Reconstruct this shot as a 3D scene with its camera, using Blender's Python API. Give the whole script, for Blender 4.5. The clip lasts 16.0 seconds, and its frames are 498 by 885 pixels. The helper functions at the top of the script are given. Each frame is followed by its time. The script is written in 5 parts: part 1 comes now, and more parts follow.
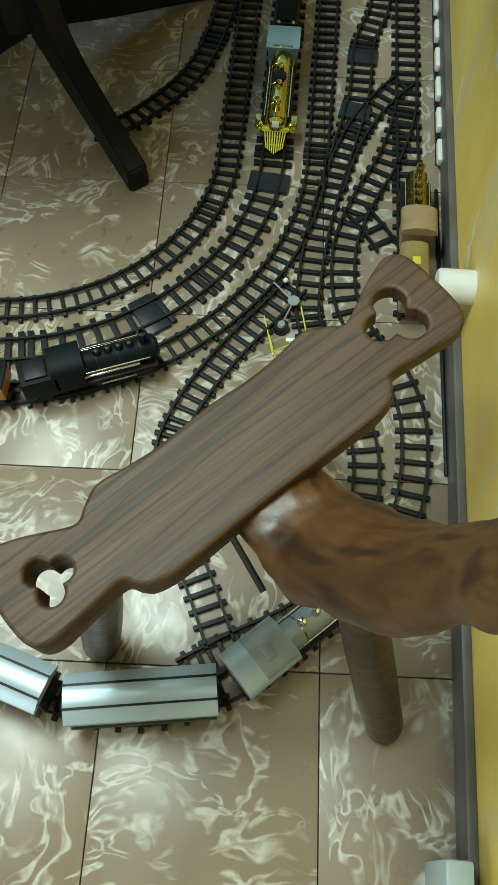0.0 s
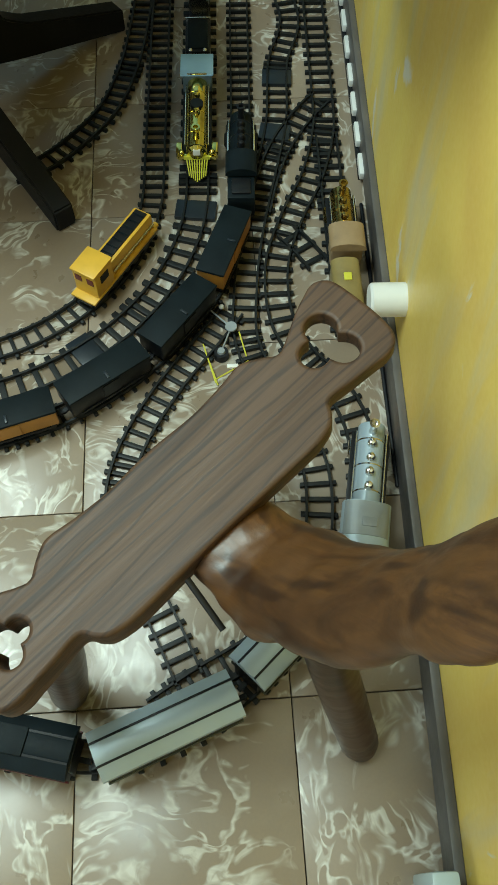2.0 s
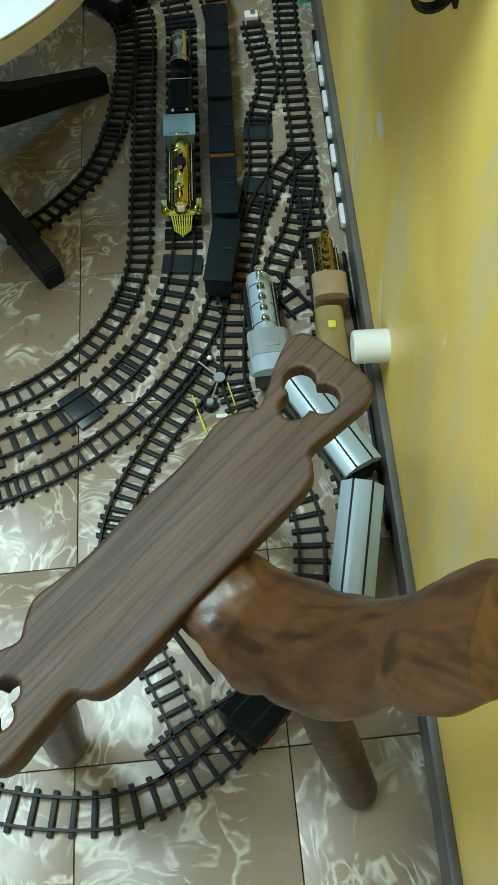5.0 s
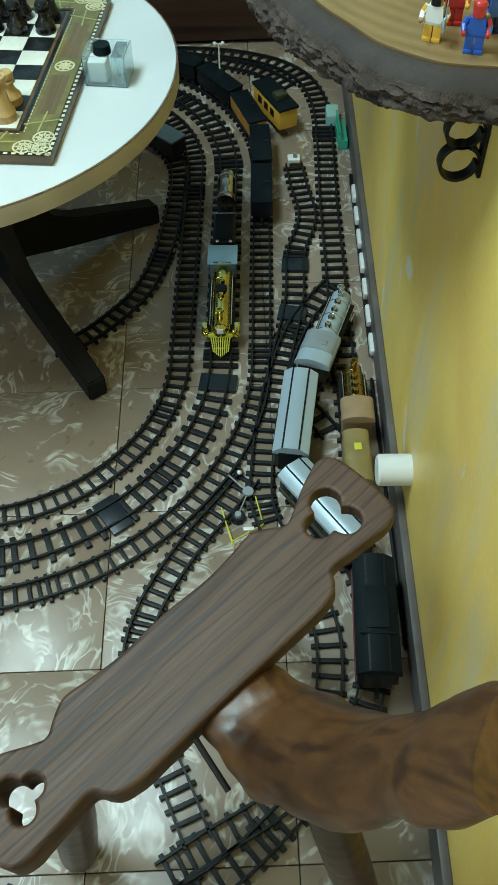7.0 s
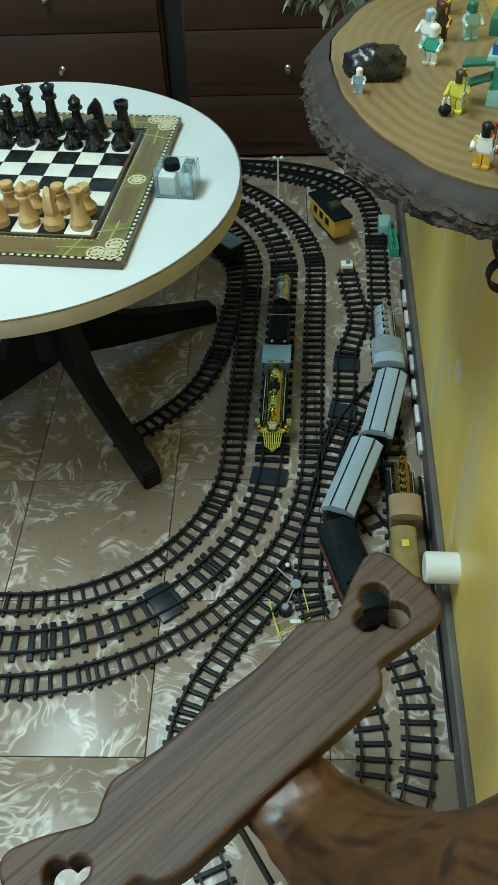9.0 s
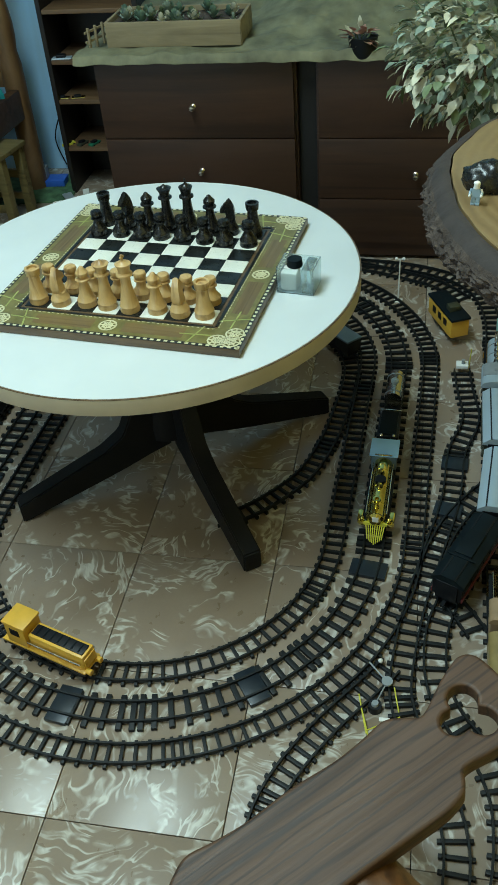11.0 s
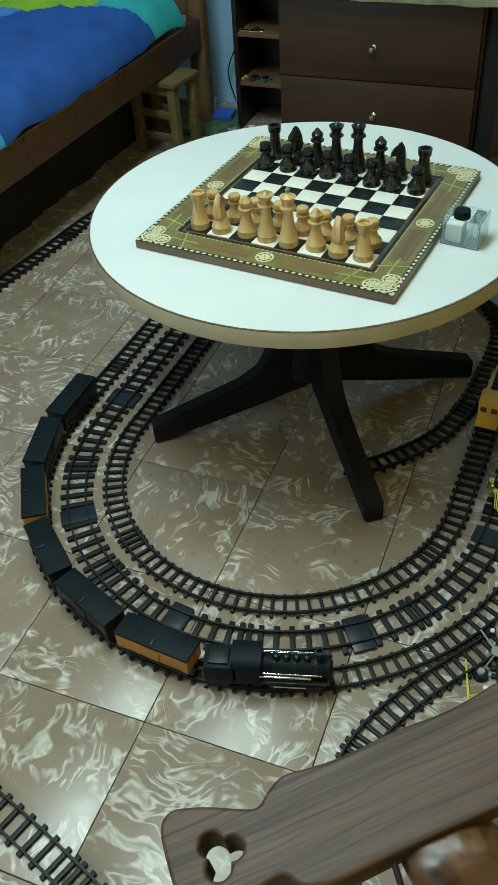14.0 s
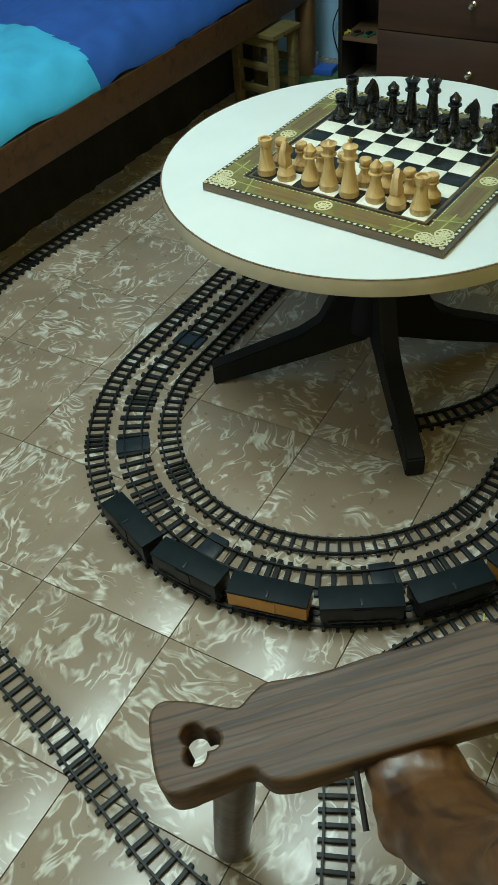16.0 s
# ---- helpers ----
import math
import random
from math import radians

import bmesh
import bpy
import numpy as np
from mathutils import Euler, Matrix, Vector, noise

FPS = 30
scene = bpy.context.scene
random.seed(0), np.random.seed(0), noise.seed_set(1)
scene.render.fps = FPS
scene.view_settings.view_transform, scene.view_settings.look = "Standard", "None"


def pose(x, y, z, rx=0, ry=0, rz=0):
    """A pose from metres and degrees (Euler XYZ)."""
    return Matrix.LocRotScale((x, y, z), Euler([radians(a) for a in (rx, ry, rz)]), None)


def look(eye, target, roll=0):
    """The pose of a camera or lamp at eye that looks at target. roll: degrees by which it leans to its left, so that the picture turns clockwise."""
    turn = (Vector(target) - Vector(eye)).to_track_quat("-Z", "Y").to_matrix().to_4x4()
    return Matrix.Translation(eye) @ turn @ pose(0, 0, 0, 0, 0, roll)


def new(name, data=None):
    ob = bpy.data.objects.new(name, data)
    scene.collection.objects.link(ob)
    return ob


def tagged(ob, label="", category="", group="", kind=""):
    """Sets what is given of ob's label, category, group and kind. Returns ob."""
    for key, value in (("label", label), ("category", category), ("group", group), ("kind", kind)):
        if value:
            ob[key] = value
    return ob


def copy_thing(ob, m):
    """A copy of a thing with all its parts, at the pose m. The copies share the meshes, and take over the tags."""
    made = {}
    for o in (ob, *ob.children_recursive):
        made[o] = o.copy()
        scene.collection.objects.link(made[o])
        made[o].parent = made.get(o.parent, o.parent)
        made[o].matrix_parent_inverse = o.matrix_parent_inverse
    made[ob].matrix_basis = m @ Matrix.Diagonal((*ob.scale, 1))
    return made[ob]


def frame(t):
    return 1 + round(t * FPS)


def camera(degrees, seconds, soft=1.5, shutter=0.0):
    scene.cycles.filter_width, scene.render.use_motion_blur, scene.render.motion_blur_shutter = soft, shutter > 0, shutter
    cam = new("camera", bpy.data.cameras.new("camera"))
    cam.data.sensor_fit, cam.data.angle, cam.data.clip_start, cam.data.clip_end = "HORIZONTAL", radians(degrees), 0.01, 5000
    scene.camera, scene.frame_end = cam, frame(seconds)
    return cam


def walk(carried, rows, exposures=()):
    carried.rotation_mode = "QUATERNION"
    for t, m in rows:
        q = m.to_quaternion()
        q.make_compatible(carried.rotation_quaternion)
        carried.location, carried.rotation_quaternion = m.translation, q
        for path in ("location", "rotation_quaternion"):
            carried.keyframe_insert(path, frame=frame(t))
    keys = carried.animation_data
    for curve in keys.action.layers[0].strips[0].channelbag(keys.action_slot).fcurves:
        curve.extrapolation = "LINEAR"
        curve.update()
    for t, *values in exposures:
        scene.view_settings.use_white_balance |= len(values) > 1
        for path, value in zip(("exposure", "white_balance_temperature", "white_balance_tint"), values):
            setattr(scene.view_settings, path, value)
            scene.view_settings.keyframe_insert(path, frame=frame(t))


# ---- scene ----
cam = camera(32.2, 16.0)
TONES = [(0, 0.18, 7000, 10), (3, 0.20, 6700, 10), (5.5, 0.17, 6250, 10), (7, 0.02, 6150, 10), (9.5, -0.12, 6200, 10), (12.5, -0.17, 6250, 10), (16, -0.14, 6700, 10)]
PATH = [
    (0, (0.172, 0.278, 1.02), (0.14, 1.186, -0.761), 0.7),
    (0.5, (0.178, 0.286, 1.017), (0.177, 1.195, -0.765), 0.4),
    (1, (0.185, 0.297, 1.023), (0.21, 1.206, -0.758), 0.4),
    (1.5, (0.188, 0.301, 1.027), (0.228, 1.216, -0.751), 0.1),
    (2, (0.186, 0.297, 1.032), (0.247, 1.227, -0.738), 0.2),
    (2.5, (0.195, 0.296, 1.049), (0.256, 1.225, -0.721), -0.3),
    (3, (0.196, 0.3, 1.037), (0.269, 1.241, -0.726), 0.1),
    (5.5, (0.209, 0.298, 1.061), (0.264, 1.372, -0.625), -2.7),
    (6, (0.21, 0.297, 1.091), (0.249, 1.455, -0.539), -1.8),
    (6.5, (0.205, 0.288, 1.098), (0.232, 1.495, -0.497), -1.5),
    (7, (0.2, 0.275, 1.099), (0.217, 1.499, -0.482), -1.4),
    (7.5, (0.197, 0.263, 1.104), (0.194, 1.509, -0.461), -1.8),
    (8, (0.194, 0.262, 1.11), (0.163, 1.553, -0.417), -2.0),
    (8.5, (0.192, 0.255, 1.12), (0.136, 1.597, -0.362), -2.3),
    (9, (0.191, 0.251, 1.127), (0.109, 1.639, -0.31), -2.8),
    (9.5, (0.195, 0.245, 1.137), (0.046, 1.7, -0.228), -4.2),
    (12, (0.205, 0.221, 1.145), (-0.254, 1.703, -0.118), -4.4),
    (12.5, (0.2, 0.216, 1.141), (-0.32, 1.675, -0.124), -4.5),
    (13, (0.202, 0.211, 1.138), (-0.372, 1.631, -0.148), -4.3),
    (13.5, (0.208, 0.199, 1.125), (-0.385, 1.595, -0.179), -4.0),
    (14, (0.182, 0.209, 1.127), (-0.413, 1.574, -0.208), -4.1),
    (14.5, (0.165, 0.218, 1.125), (-0.389, 1.59, -0.221), -5.5),
    (15, (0.174, 0.224, 1.122), (-0.426, 1.578, -0.222), -7.2),
    (15.5, (0.232, 0.222, 1.12), (-0.516, 1.486, -0.237), -6.7),
    (16, (0.286, 0.186, 1.128), (-0.49, 1.407, -0.253), -5.2),
]
walk(cam, [(t, look(eye, target, roll)) for t, eye, target, roll in PATH], TONES)

LAMP_WATTS, FILL_WATTS = 51.0, 21.0
TILE_DARK, TILE_LIGHT, TILE_STROKE = (0.225, 0.165, 0.116), (0.305, 0.236, 0.174), (0.64, 0.62, 0.56)
WALL_YELLOW = (0.97, 0.635, 0.155)

# ---- light: one ceiling lamp tube, an added fill lamp behind the camera ----
world = bpy.data.worlds.new("world")
scene.world = world
world.use_nodes = True
world.node_tree.nodes["Background"].inputs[0].default_value = (0.5, 0.6, 0.65, 1)
world.node_tree.nodes["Background"].inputs[1].default_value = 0.05


def area(name, eye, target, sx, sy, watts, colour):
    d = bpy.data.lights.new(name, "AREA")
    d.shape, d.size, d.size_y, d.energy, d.color = "RECTANGLE", sx, sy, watts, colour
    ob = new(name, d)
    ob.matrix_world = look(eye, target)
    return ob


area("ceiling_lamp", (-0.58, 1.03, 2.42), (-0.58, 1.03, 0), 0.5, 1.2, LAMP_WATTS, (0.75, 1.0, 0.99))
# Added fill from the south-west, mainly to brighten the yellow wall; no window is built.
area("fill_light", (-1.8, -1.10, 1.5), (0.4, 1.0, 0.4), 1.0, 1.1, FILL_WATTS, (0.72, 0.95, 1.0))


# ---- materials ----
def node_material(name):
    m = bpy.data.materials.new(name)
    m.use_nodes = True
    nt = m.node_tree
    return m, nt, nt.nodes["Principled BSDF"]


def link(nt, a, b):
    nt.links.new(a, b)


def noise_node(nt, vec, scale, detail=4, distortion=0.0, rough=0.55):
    n = nt.nodes.new("ShaderNodeTexNoise")
    n.inputs["Scale"].default_value, n.inputs["Detail"].default_value = scale, detail
    n.inputs["Distortion"].default_value, n.inputs["Roughness"].default_value = distortion, rough
    if vec is not None:
        link(nt, vec, n.inputs["Vector"])
    return n.outputs["Fac"]


def ramp(nt, fac, stops):
    r = nt.nodes.new("ShaderNodeValToRGB")
    e = r.color_ramp.elements
    while len(e) < len(stops):
        e.new(0.5)
    for k, (p, c) in zip(e, stops):
        k.position, k.color = p, (*c, 1)
    link(nt, fac, r.inputs[0])
    return r.outputs[0]


def maths(nt, op, a, b=0.0, c=0.0):
    n = nt.nodes.new("ShaderNodeMath")
    n.operation = op
    for k, v in enumerate((a, b, c)):
        if isinstance(v, (int, float)):
            n.inputs[k].default_value = v
        else:
            link(nt, v, n.inputs[k])
    return n.outputs[0]


def mix(nt, fac, a, b, mode="MIX"):
    n = nt.nodes.new("ShaderNodeMix")
    n.data_type, n.blend_type = "RGBA", mode
    for k, v in ((0, fac), (6, a), (7, b)):
        if isinstance(v, (int, float)):
            n.inputs[k].default_value = v
        elif isinstance(v, tuple):
            n.inputs[k].default_value = (*v, 1)
        else:
            link(nt, v, n.inputs[k])
    return n.outputs[2]


def add_bump(nt, bsdf, height, strength, dist=0.002):
    b = nt.nodes.new("ShaderNodeBump")
    b.inputs["Strength"].default_value, b.inputs["Distance"].default_value = strength, dist
    link(nt, height, b.inputs["Height"])
    link(nt, b.outputs[0], bsdf.inputs["Normal"])


def coords(nt, stretch=(1, 1, 1), shift=True):
    tc = nt.nodes.new("ShaderNodeTexCoord")
    mp = nt.nodes.new("ShaderNodeMapping")
    mp.inputs["Scale"].default_value = stretch
    link(nt, tc.outputs["Object"], mp.inputs["Vector"])
    if shift:
        oi = nt.nodes.new("ShaderNodeObjectInfo")
        v = nt.nodes.new("ShaderNodeCombineXYZ")
        k = maths(nt, "MULTIPLY", oi.outputs["Random"], 17.0)
        for i in range(3):
            link(nt, k, v.inputs[i])
        link(nt, v.outputs[0], mp.inputs["Location"])
    return mp.outputs[0]


def plain(name, col, rough=0.5, metal=0.0, var=0.25, scale=25.0, bump=0.1, coat=0.0, spec=0.5):
    """A painted, moulded or metal surface with blotches and fine grain."""
    m, nt, b = node_material(name)
    v = coords(nt)
    big, fine = noise_node(nt, v, scale), noise_node(nt, v, scale * 9)
    dark = tuple(c * (1 - var) for c in col)
    light = tuple(min(1, c * (1 + var * 0.6)) for c in col)
    link(nt, ramp(nt, big, [(0.3, dark), (0.7, light)]), b.inputs["Base Color"])
    r = maths(nt, "MULTIPLY_ADD", fine, 0.22, rough - 0.11)
    link(nt, r, b.inputs["Roughness"])
    b.inputs["Metallic"].default_value = metal
    b.inputs["Coat Weight"].default_value, b.inputs["Specular IOR Level"].default_value = coat, spec
    add_bump(nt, b, fine, bump, 0.0006)
    return m


def wood(name, dark, mid, light, rough=0.35, size=1.0, stretch=(2.2, 26, 26), coat=0.2, bump=0.35, lines=False):
    """Grain along the local x axis."""
    m, nt, b = node_material(name)
    v = coords(nt, tuple(c * size for c in stretch))
    g1 = noise_node(nt, v, 1.0, 7, 0.9, 0.68)
    g2 = noise_node(nt, coords(nt, tuple(c * size * 4 for c in stretch)), 1.0, 3, 0.2)
    g3 = noise_node(nt, coords(nt, (3, 5, 5)), 1.6, 3)
    c = ramp(nt, g1, [(0.30, dark), (0.44, mid), (0.54, light), (0.66, mid), (0.74, dark)])
    c = mix(nt, maths(nt, "MULTIPLY", g2, 0.5), c, dark)
    c = mix(nt, ramp(nt, g3, [(0.35, (0, 0, 0)), (0.7, (0.55, 0.55, 0.55))]), c, light)
    g4 = noise_node(nt, coords(nt, (stretch[0] * size * 0.6, stretch[1] * size * 1.7, stretch[2] * size * 1.7)), 1.0, 2, 0.5)
    c = mix(nt, ramp(nt, g4, [(0.34, (0.8, 0.8, 0.8)), (0.43, (0, 0, 0))]), c, dark)
    if lines:
        w = nt.nodes.new("ShaderNodeTexWave")
        w.wave_type, w.bands_direction = "BANDS", "Y"
        w.inputs["Scale"].default_value, w.inputs["Distortion"].default_value = 24, 6
        w.inputs["Detail"].default_value, w.inputs["Detail Scale"].default_value = 2, 1.3
        link(nt, coords(nt, (0.22, 1, 1)), w.inputs["Vector"])
        c = mix(nt, ramp(nt, w.outputs["Fac"], [(0.0, (0.70, 0.70, 0.70)), (0.05, (0.45, 0.45, 0.45)), (0.12, (0, 0, 0))]), c, dark)
    link(nt, c, b.inputs["Base Color"])
    link(nt, maths(nt, "MULTIPLY_ADD", g2, 0.3, rough - 0.12), b.inputs["Roughness"])
    b.inputs["Coat Weight"].default_value, b.inputs["Coat Roughness"].default_value = coat, 0.25
    add_bump(nt, b, maths(nt, "MULTIPLY_ADD", g2, 0.5, g1), bump, 0.0012)
    return m


def floor_tile_material():
    """Taupe glazed tile with pale feathered strokes."""
    m, nt, b = node_material("marbled_tile")
    v = coords(nt)
    warp = nt.nodes.new("ShaderNodeTexNoise")
    warp.inputs["Scale"].default_value, warp.inputs["Detail"].default_value = 9, 2
    link(nt, v, warp.inputs["Vector"])
    add = nt.nodes.new("ShaderNodeVectorMath")
    add.operation = "MULTIPLY_ADD"
    add.inputs[1].default_value = (0.09, 0.09, 0.09)
    link(nt, warp.outputs["Color"], add.inputs[0])
    link(nt, v, add.inputs[2])
    mp = nt.nodes.new("ShaderNodeMapping")
    mp.inputs["Scale"].default_value, mp.inputs["Rotation"].default_value = (1.0, 0.45, 1), (0, 0, 0.6)
    link(nt, add.outputs[0], mp.inputs["Vector"])
    n1 = noise_node(nt, mp.outputs[0], 27, 1.5, 1.5)
    ridge = maths(nt, "SUBTRACT", 1.0, maths(nt, "MULTIPLY", maths(nt, "ABSOLUTE", maths(nt, "SUBTRACT", n1, 0.5)), 13.0))
    mask = noise_node(nt, v, 13, 2, 0.8)
    mask = ramp(nt, mask, [(0.43, (0, 0, 0)), (0.57, (1, 1, 1))])
    stroke = ramp(nt, maths(nt, "MULTIPLY", ridge, mask), [(0.10, (0, 0, 0)), (0.70, (1, 1, 1))])
    feather = noise_node(nt, mp.outputs[0], 85, 2, 0.8)
    stroke = mix(nt, ramp(nt, feather, [(0.36, (0.62, 0.62, 0.62)), (0.60, (0, 0, 0))]), stroke, (0, 0, 0))
    cloud = noise_node(nt, v, 6, 5, 0.4)
    base = ramp(nt, cloud, [(0.3, TILE_DARK), (0.7, TILE_LIGHT)])
    speck = noise_node(nt, v, 260, 2)
    base = mix(nt, maths(nt, "MULTIPLY", speck, 0.25), base, (0.16, 0.13, 0.10))
    col = mix(nt, maths(nt, "MULTIPLY", stroke, 0.80), base, TILE_STROKE)
    link(nt, col, b.inputs["Base Color"])
    dust = noise_node(nt, v, 40, 4)
    link(nt, maths(nt, "MULTIPLY_ADD", dust, 0.22, 0.20), b.inputs["Roughness"])
    b.inputs["Specular IOR Level"].default_value = 0.55
    add_bump(nt, b, maths(nt, "MULTIPLY_ADD", stroke, 0.5, cloud), 0.12, 0.001)
    return m


def wall_material(name, col, worn):
    m, nt, b = node_material(name)
    v = coords(nt, shift=False)
    big, streak = noise_node(nt, v, 3.2, 5, 0.5), noise_node(nt, coords(nt, (9, 9, 2.2), False), 1.3, 4, 0.3)
    c = ramp(nt, big, [(0.3, tuple(k * 0.86 for k in col)), (0.65, tuple(min(0.95, k * 1.10) for k in col))])
    c = mix(nt, ramp(nt, streak, [(0.52, (0, 0, 0)), (0.72, (0.8, 0.8, 0.8))]), c, worn)
    stain = noise_node(nt, coords(nt, (6, 5, 0.9), False), 1.1, 5, 0.6)
    c = mix(nt, ramp(nt, stain, [(0.50, (0, 0, 0)), (0.72, (0.32, 0.32, 0.32))]), c, (col[0] * 0.78, col[1] * 0.62, col[2] * 0.5))
    chip = noise_node(nt, coords(nt, (9, 11, 5), False), 1.0, 6, 0.5)
    c = mix(nt, ramp(nt, chip, [(0.665, (0, 0, 0)), (0.70, (0.85, 0.85, 0.85))]), c, (0.80, 0.77, 0.68))
    grit = noise_node(nt, v, 120, 3)
    c = mix(nt, maths(nt, "MULTIPLY", grit, 0.12), c, tuple(k * 0.5 for k in col))
    link(nt, c, b.inputs["Base Color"])
    link(nt, maths(nt, "MULTIPLY_ADD", grit, 0.25, 0.32), b.inputs["Roughness"])
    add_bump(nt, b, maths(nt, "MULTIPLY_ADD", grit, 0.2, big), 0.25, 0.004)
    return m


def bark_material():
    m, nt, b = node_material("bark")
    v = coords(nt, (1, 1, 0.6))
    a, f = noise_node(nt, v, 22, 8, 0.8, 0.65), noise_node(nt, v, 90, 4)
    c = ramp(nt, a, [(0.3, (0.025, 0.018, 0.014)), (0.5, (0.055, 0.038, 0.030)), (0.64, (0.095, 0.070, 0.056)), (0.80, (0.16, 0.145, 0.125))])
    link(nt, c, b.inputs["Base Color"])
    b.inputs["Roughness"].default_value = 0.85
    add_bump(nt, b, maths(nt, "MULTIPLY_ADD", f, 0.3, a), 1.0, 0.012)
    return m


def ring_wood():
    """Growth rings round a pith that lies near the wall, with streaks across them."""
    m, nt, b = node_material("log_end_grain")
    v = coords(nt, (1, 0.72, 1), shift=False)
    w = nt.nodes.new("ShaderNodeTexWave")
    w.wave_type, w.rings_direction = "RINGS", "Z"
    w.inputs["Scale"].default_value, w.inputs["Distortion"].default_value = 24, 2.4
    w.inputs["Detail"].default_value, w.inputs["Detail Scale"].default_value = 3, 1.2
    link(nt, v, w.inputs["Vector"])
    n, f = noise_node(nt, v, 9, 5, 0.6), noise_node(nt, v, 160, 3)
    c = ramp(nt, w.outputs["Fac"], [(0.0, (0.185, 0.118, 0.050)), (0.35, (0.215, 0.140, 0.060)), (0.8, (0.235, 0.156, 0.070)), (1.0, (0.255, 0.175, 0.082))])
    c = mix(nt, ramp(nt, n, [(0.40, (0, 0, 0)), (0.68, (0.7, 0.7, 0.7))]), c, (0.27, 0.19, 0.095))
    c = mix(nt, maths(nt, "MULTIPLY", f, 0.4), c, (0.13, 0.082, 0.036))
    link(nt, c, b.inputs["Base Color"])
    b.inputs["Roughness"].default_value, b.inputs["Coat Weight"].default_value = 0.45, 0.15
    add_bump(nt, b, w.outputs["Fac"], 0.15, 0.001)
    return m


def glassy(name, col, rough=0.05, through_light=0.9):
    m, nt, b = node_material(name)
    b.inputs["Base Color"].default_value = (*col, 1)
    b.inputs["Roughness"].default_value = rough
    b.inputs["Transmission Weight"].default_value, b.inputs["IOR"].default_value = through_light, 1.3
    return m


M = {}
M["tile"] = floor_tile_material()
M["grout"] = plain("grout", (0.095, 0.078, 0.062), 0.9)
M["yellow_wall"] = wall_material("yellow_wall_paint", WALL_YELLOW, (0.72, 0.62, 0.38))
M["blue_wall"] = wall_material("pale_blue_wall_paint", (0.30, 0.52, 0.75), (0.38, 0.58, 0.76))
M["plaster"] = wall_material("pale_plaster", (0.62, 0.60, 0.54), (0.66, 0.65, 0.6))
M["skirting"] = plain("grey_skirting", (0.11, 0.10, 0.095), 0.45, 0, 0.3, 12)
M["track"] = plain("black_track_plastic", (0.008, 0.010, 0.011), 0.5, 0, 0.3, 40, spec=0.3)
M["track_block"] = plain("dark_blue_track_plate", (0.009, 0.016, 0.024), 0.35, 0, 0.3, 40)
M["table_top"] = plain("white_laminate", (0.65, 0.69, 0.705), 0.35, 0, 0.05, 6, 0.03)
M["table_edge"] = plain("cream_edge_band", (0.56, 0.49, 0.37), 0.45, 0, 0.15, 10)
M["table_black"] = plain("black_painted_wood", (0.006, 0.006, 0.007), 0.55, 0, 0.3, 20, spec=0.25)
M["plank"] = wood("dark_varnished_plank", (0.022, 0.0095, 0.0050), (0.070, 0.032, 0.0150), (0.104, 0.051, 0.0245), 0.54, 1.0, (1.5, 40, 40), 0.0, 0.5, True)
M["carved"] = wood("polished_carved_wood", (0.030, 0.012, 0.005), (0.076, 0.030, 0.010), (0.135, 0.056, 0.017), 0.40, 1.0, (3, 24, 24), 0.12, 0.6)
M["leg"] = wood("reddish_brown_wood", (0.016, 0.007, 0.004), (0.044, 0.019, 0.010), (0.068, 0.031, 0.017), 0.4)
M["rod"] = plain("black_iron", (0.012, 0.011, 0.011), 0.5, 0.4)
M["bark"] = bark_material()
M["bark_rim"] = plain("shaved_bark", (0.036, 0.026, 0.023), 0.75, 0, 0.35, 30, 0.5)
M["slice"] = ring_wood()
M["dresser"] = wood("dark_brown_veneer", (0.018, 0.007, 0.0035), (0.034, 0.0135, 0.006), (0.046, 0.019, 0.009), 0.5, 0.6, coat=0.05, bump=0.1)
M["black_gap"] = plain("black_gap_shade", (0.008, 0.007, 0.007), 0.6)
M["chrome"] = plain("polished_steel", (0.72, 0.71, 0.68), 0.18, 1.0, 0.1, 30, 0.03)
M["silver"] = plain("silver_plastic", (0.40, 0.49, 0.56), 0.34, 0.25, 0.04, 12, 0.0)
M["grey"] = plain("grey_plastic", (0.30, 0.33, 0.35), 0.42, 0.2, 0.15, 25)
M["black"] = plain("black_plastic", (0.007, 0.008, 0.010), 0.42, 0, 0.3, 30, spec=0.3)
M["navy"] = plain("blue_black_roof", (0.005, 0.010, 0.013), 0.55, 0, 0.3, 30, spec=0.14)
M["slate"] = plain("blue_grey_plastic", (0.10, 0.15, 0.19), 0.35, 0, 0.15, 30)
M["olive"] = plain("dark_olive_plastic", (0.045, 0.048, 0.028), 0.5, 0, 0.25, 30)
M["orange"] = plain("orange_plastic", (0.42, 0.19, 0.035), 0.45, 0, 0.15, 30)
M["maroon"] = plain("dark_red_plastic", (0.16, 0.025, 0.028), 0.45, 0, 0.2, 30)
M["yellow"] = plain("yellow_plastic", (0.68, 0.39, 0.045), 0.38, 0, 0.1, 30)
M["gold"] = plain("gold_plating", (0.76, 0.66, 0.20), 0.13, 1.0, 0.3, 40, 0.03)
M["brass"] = plain("aged_brass", (0.42, 0.30, 0.10), 0.25, 1.0, 0.25, 40, 0.05)
M["tan"] = plain("tan_plastic", (0.33, 0.22, 0.12), 0.5, 0, 0.2, 30)
M["khaki"] = plain("khaki_plastic", (0.27, 0.20, 0.075), 0.4, 0, 0.2, 30)
M["lemon"] = plain("lemon_plastic", (0.62, 0.58, 0.06), 0.4, 0, 0.1, 30)
M["white"] = plain("white_plastic", (0.78, 0.78, 0.75), 0.4, 0, 0.06, 20)
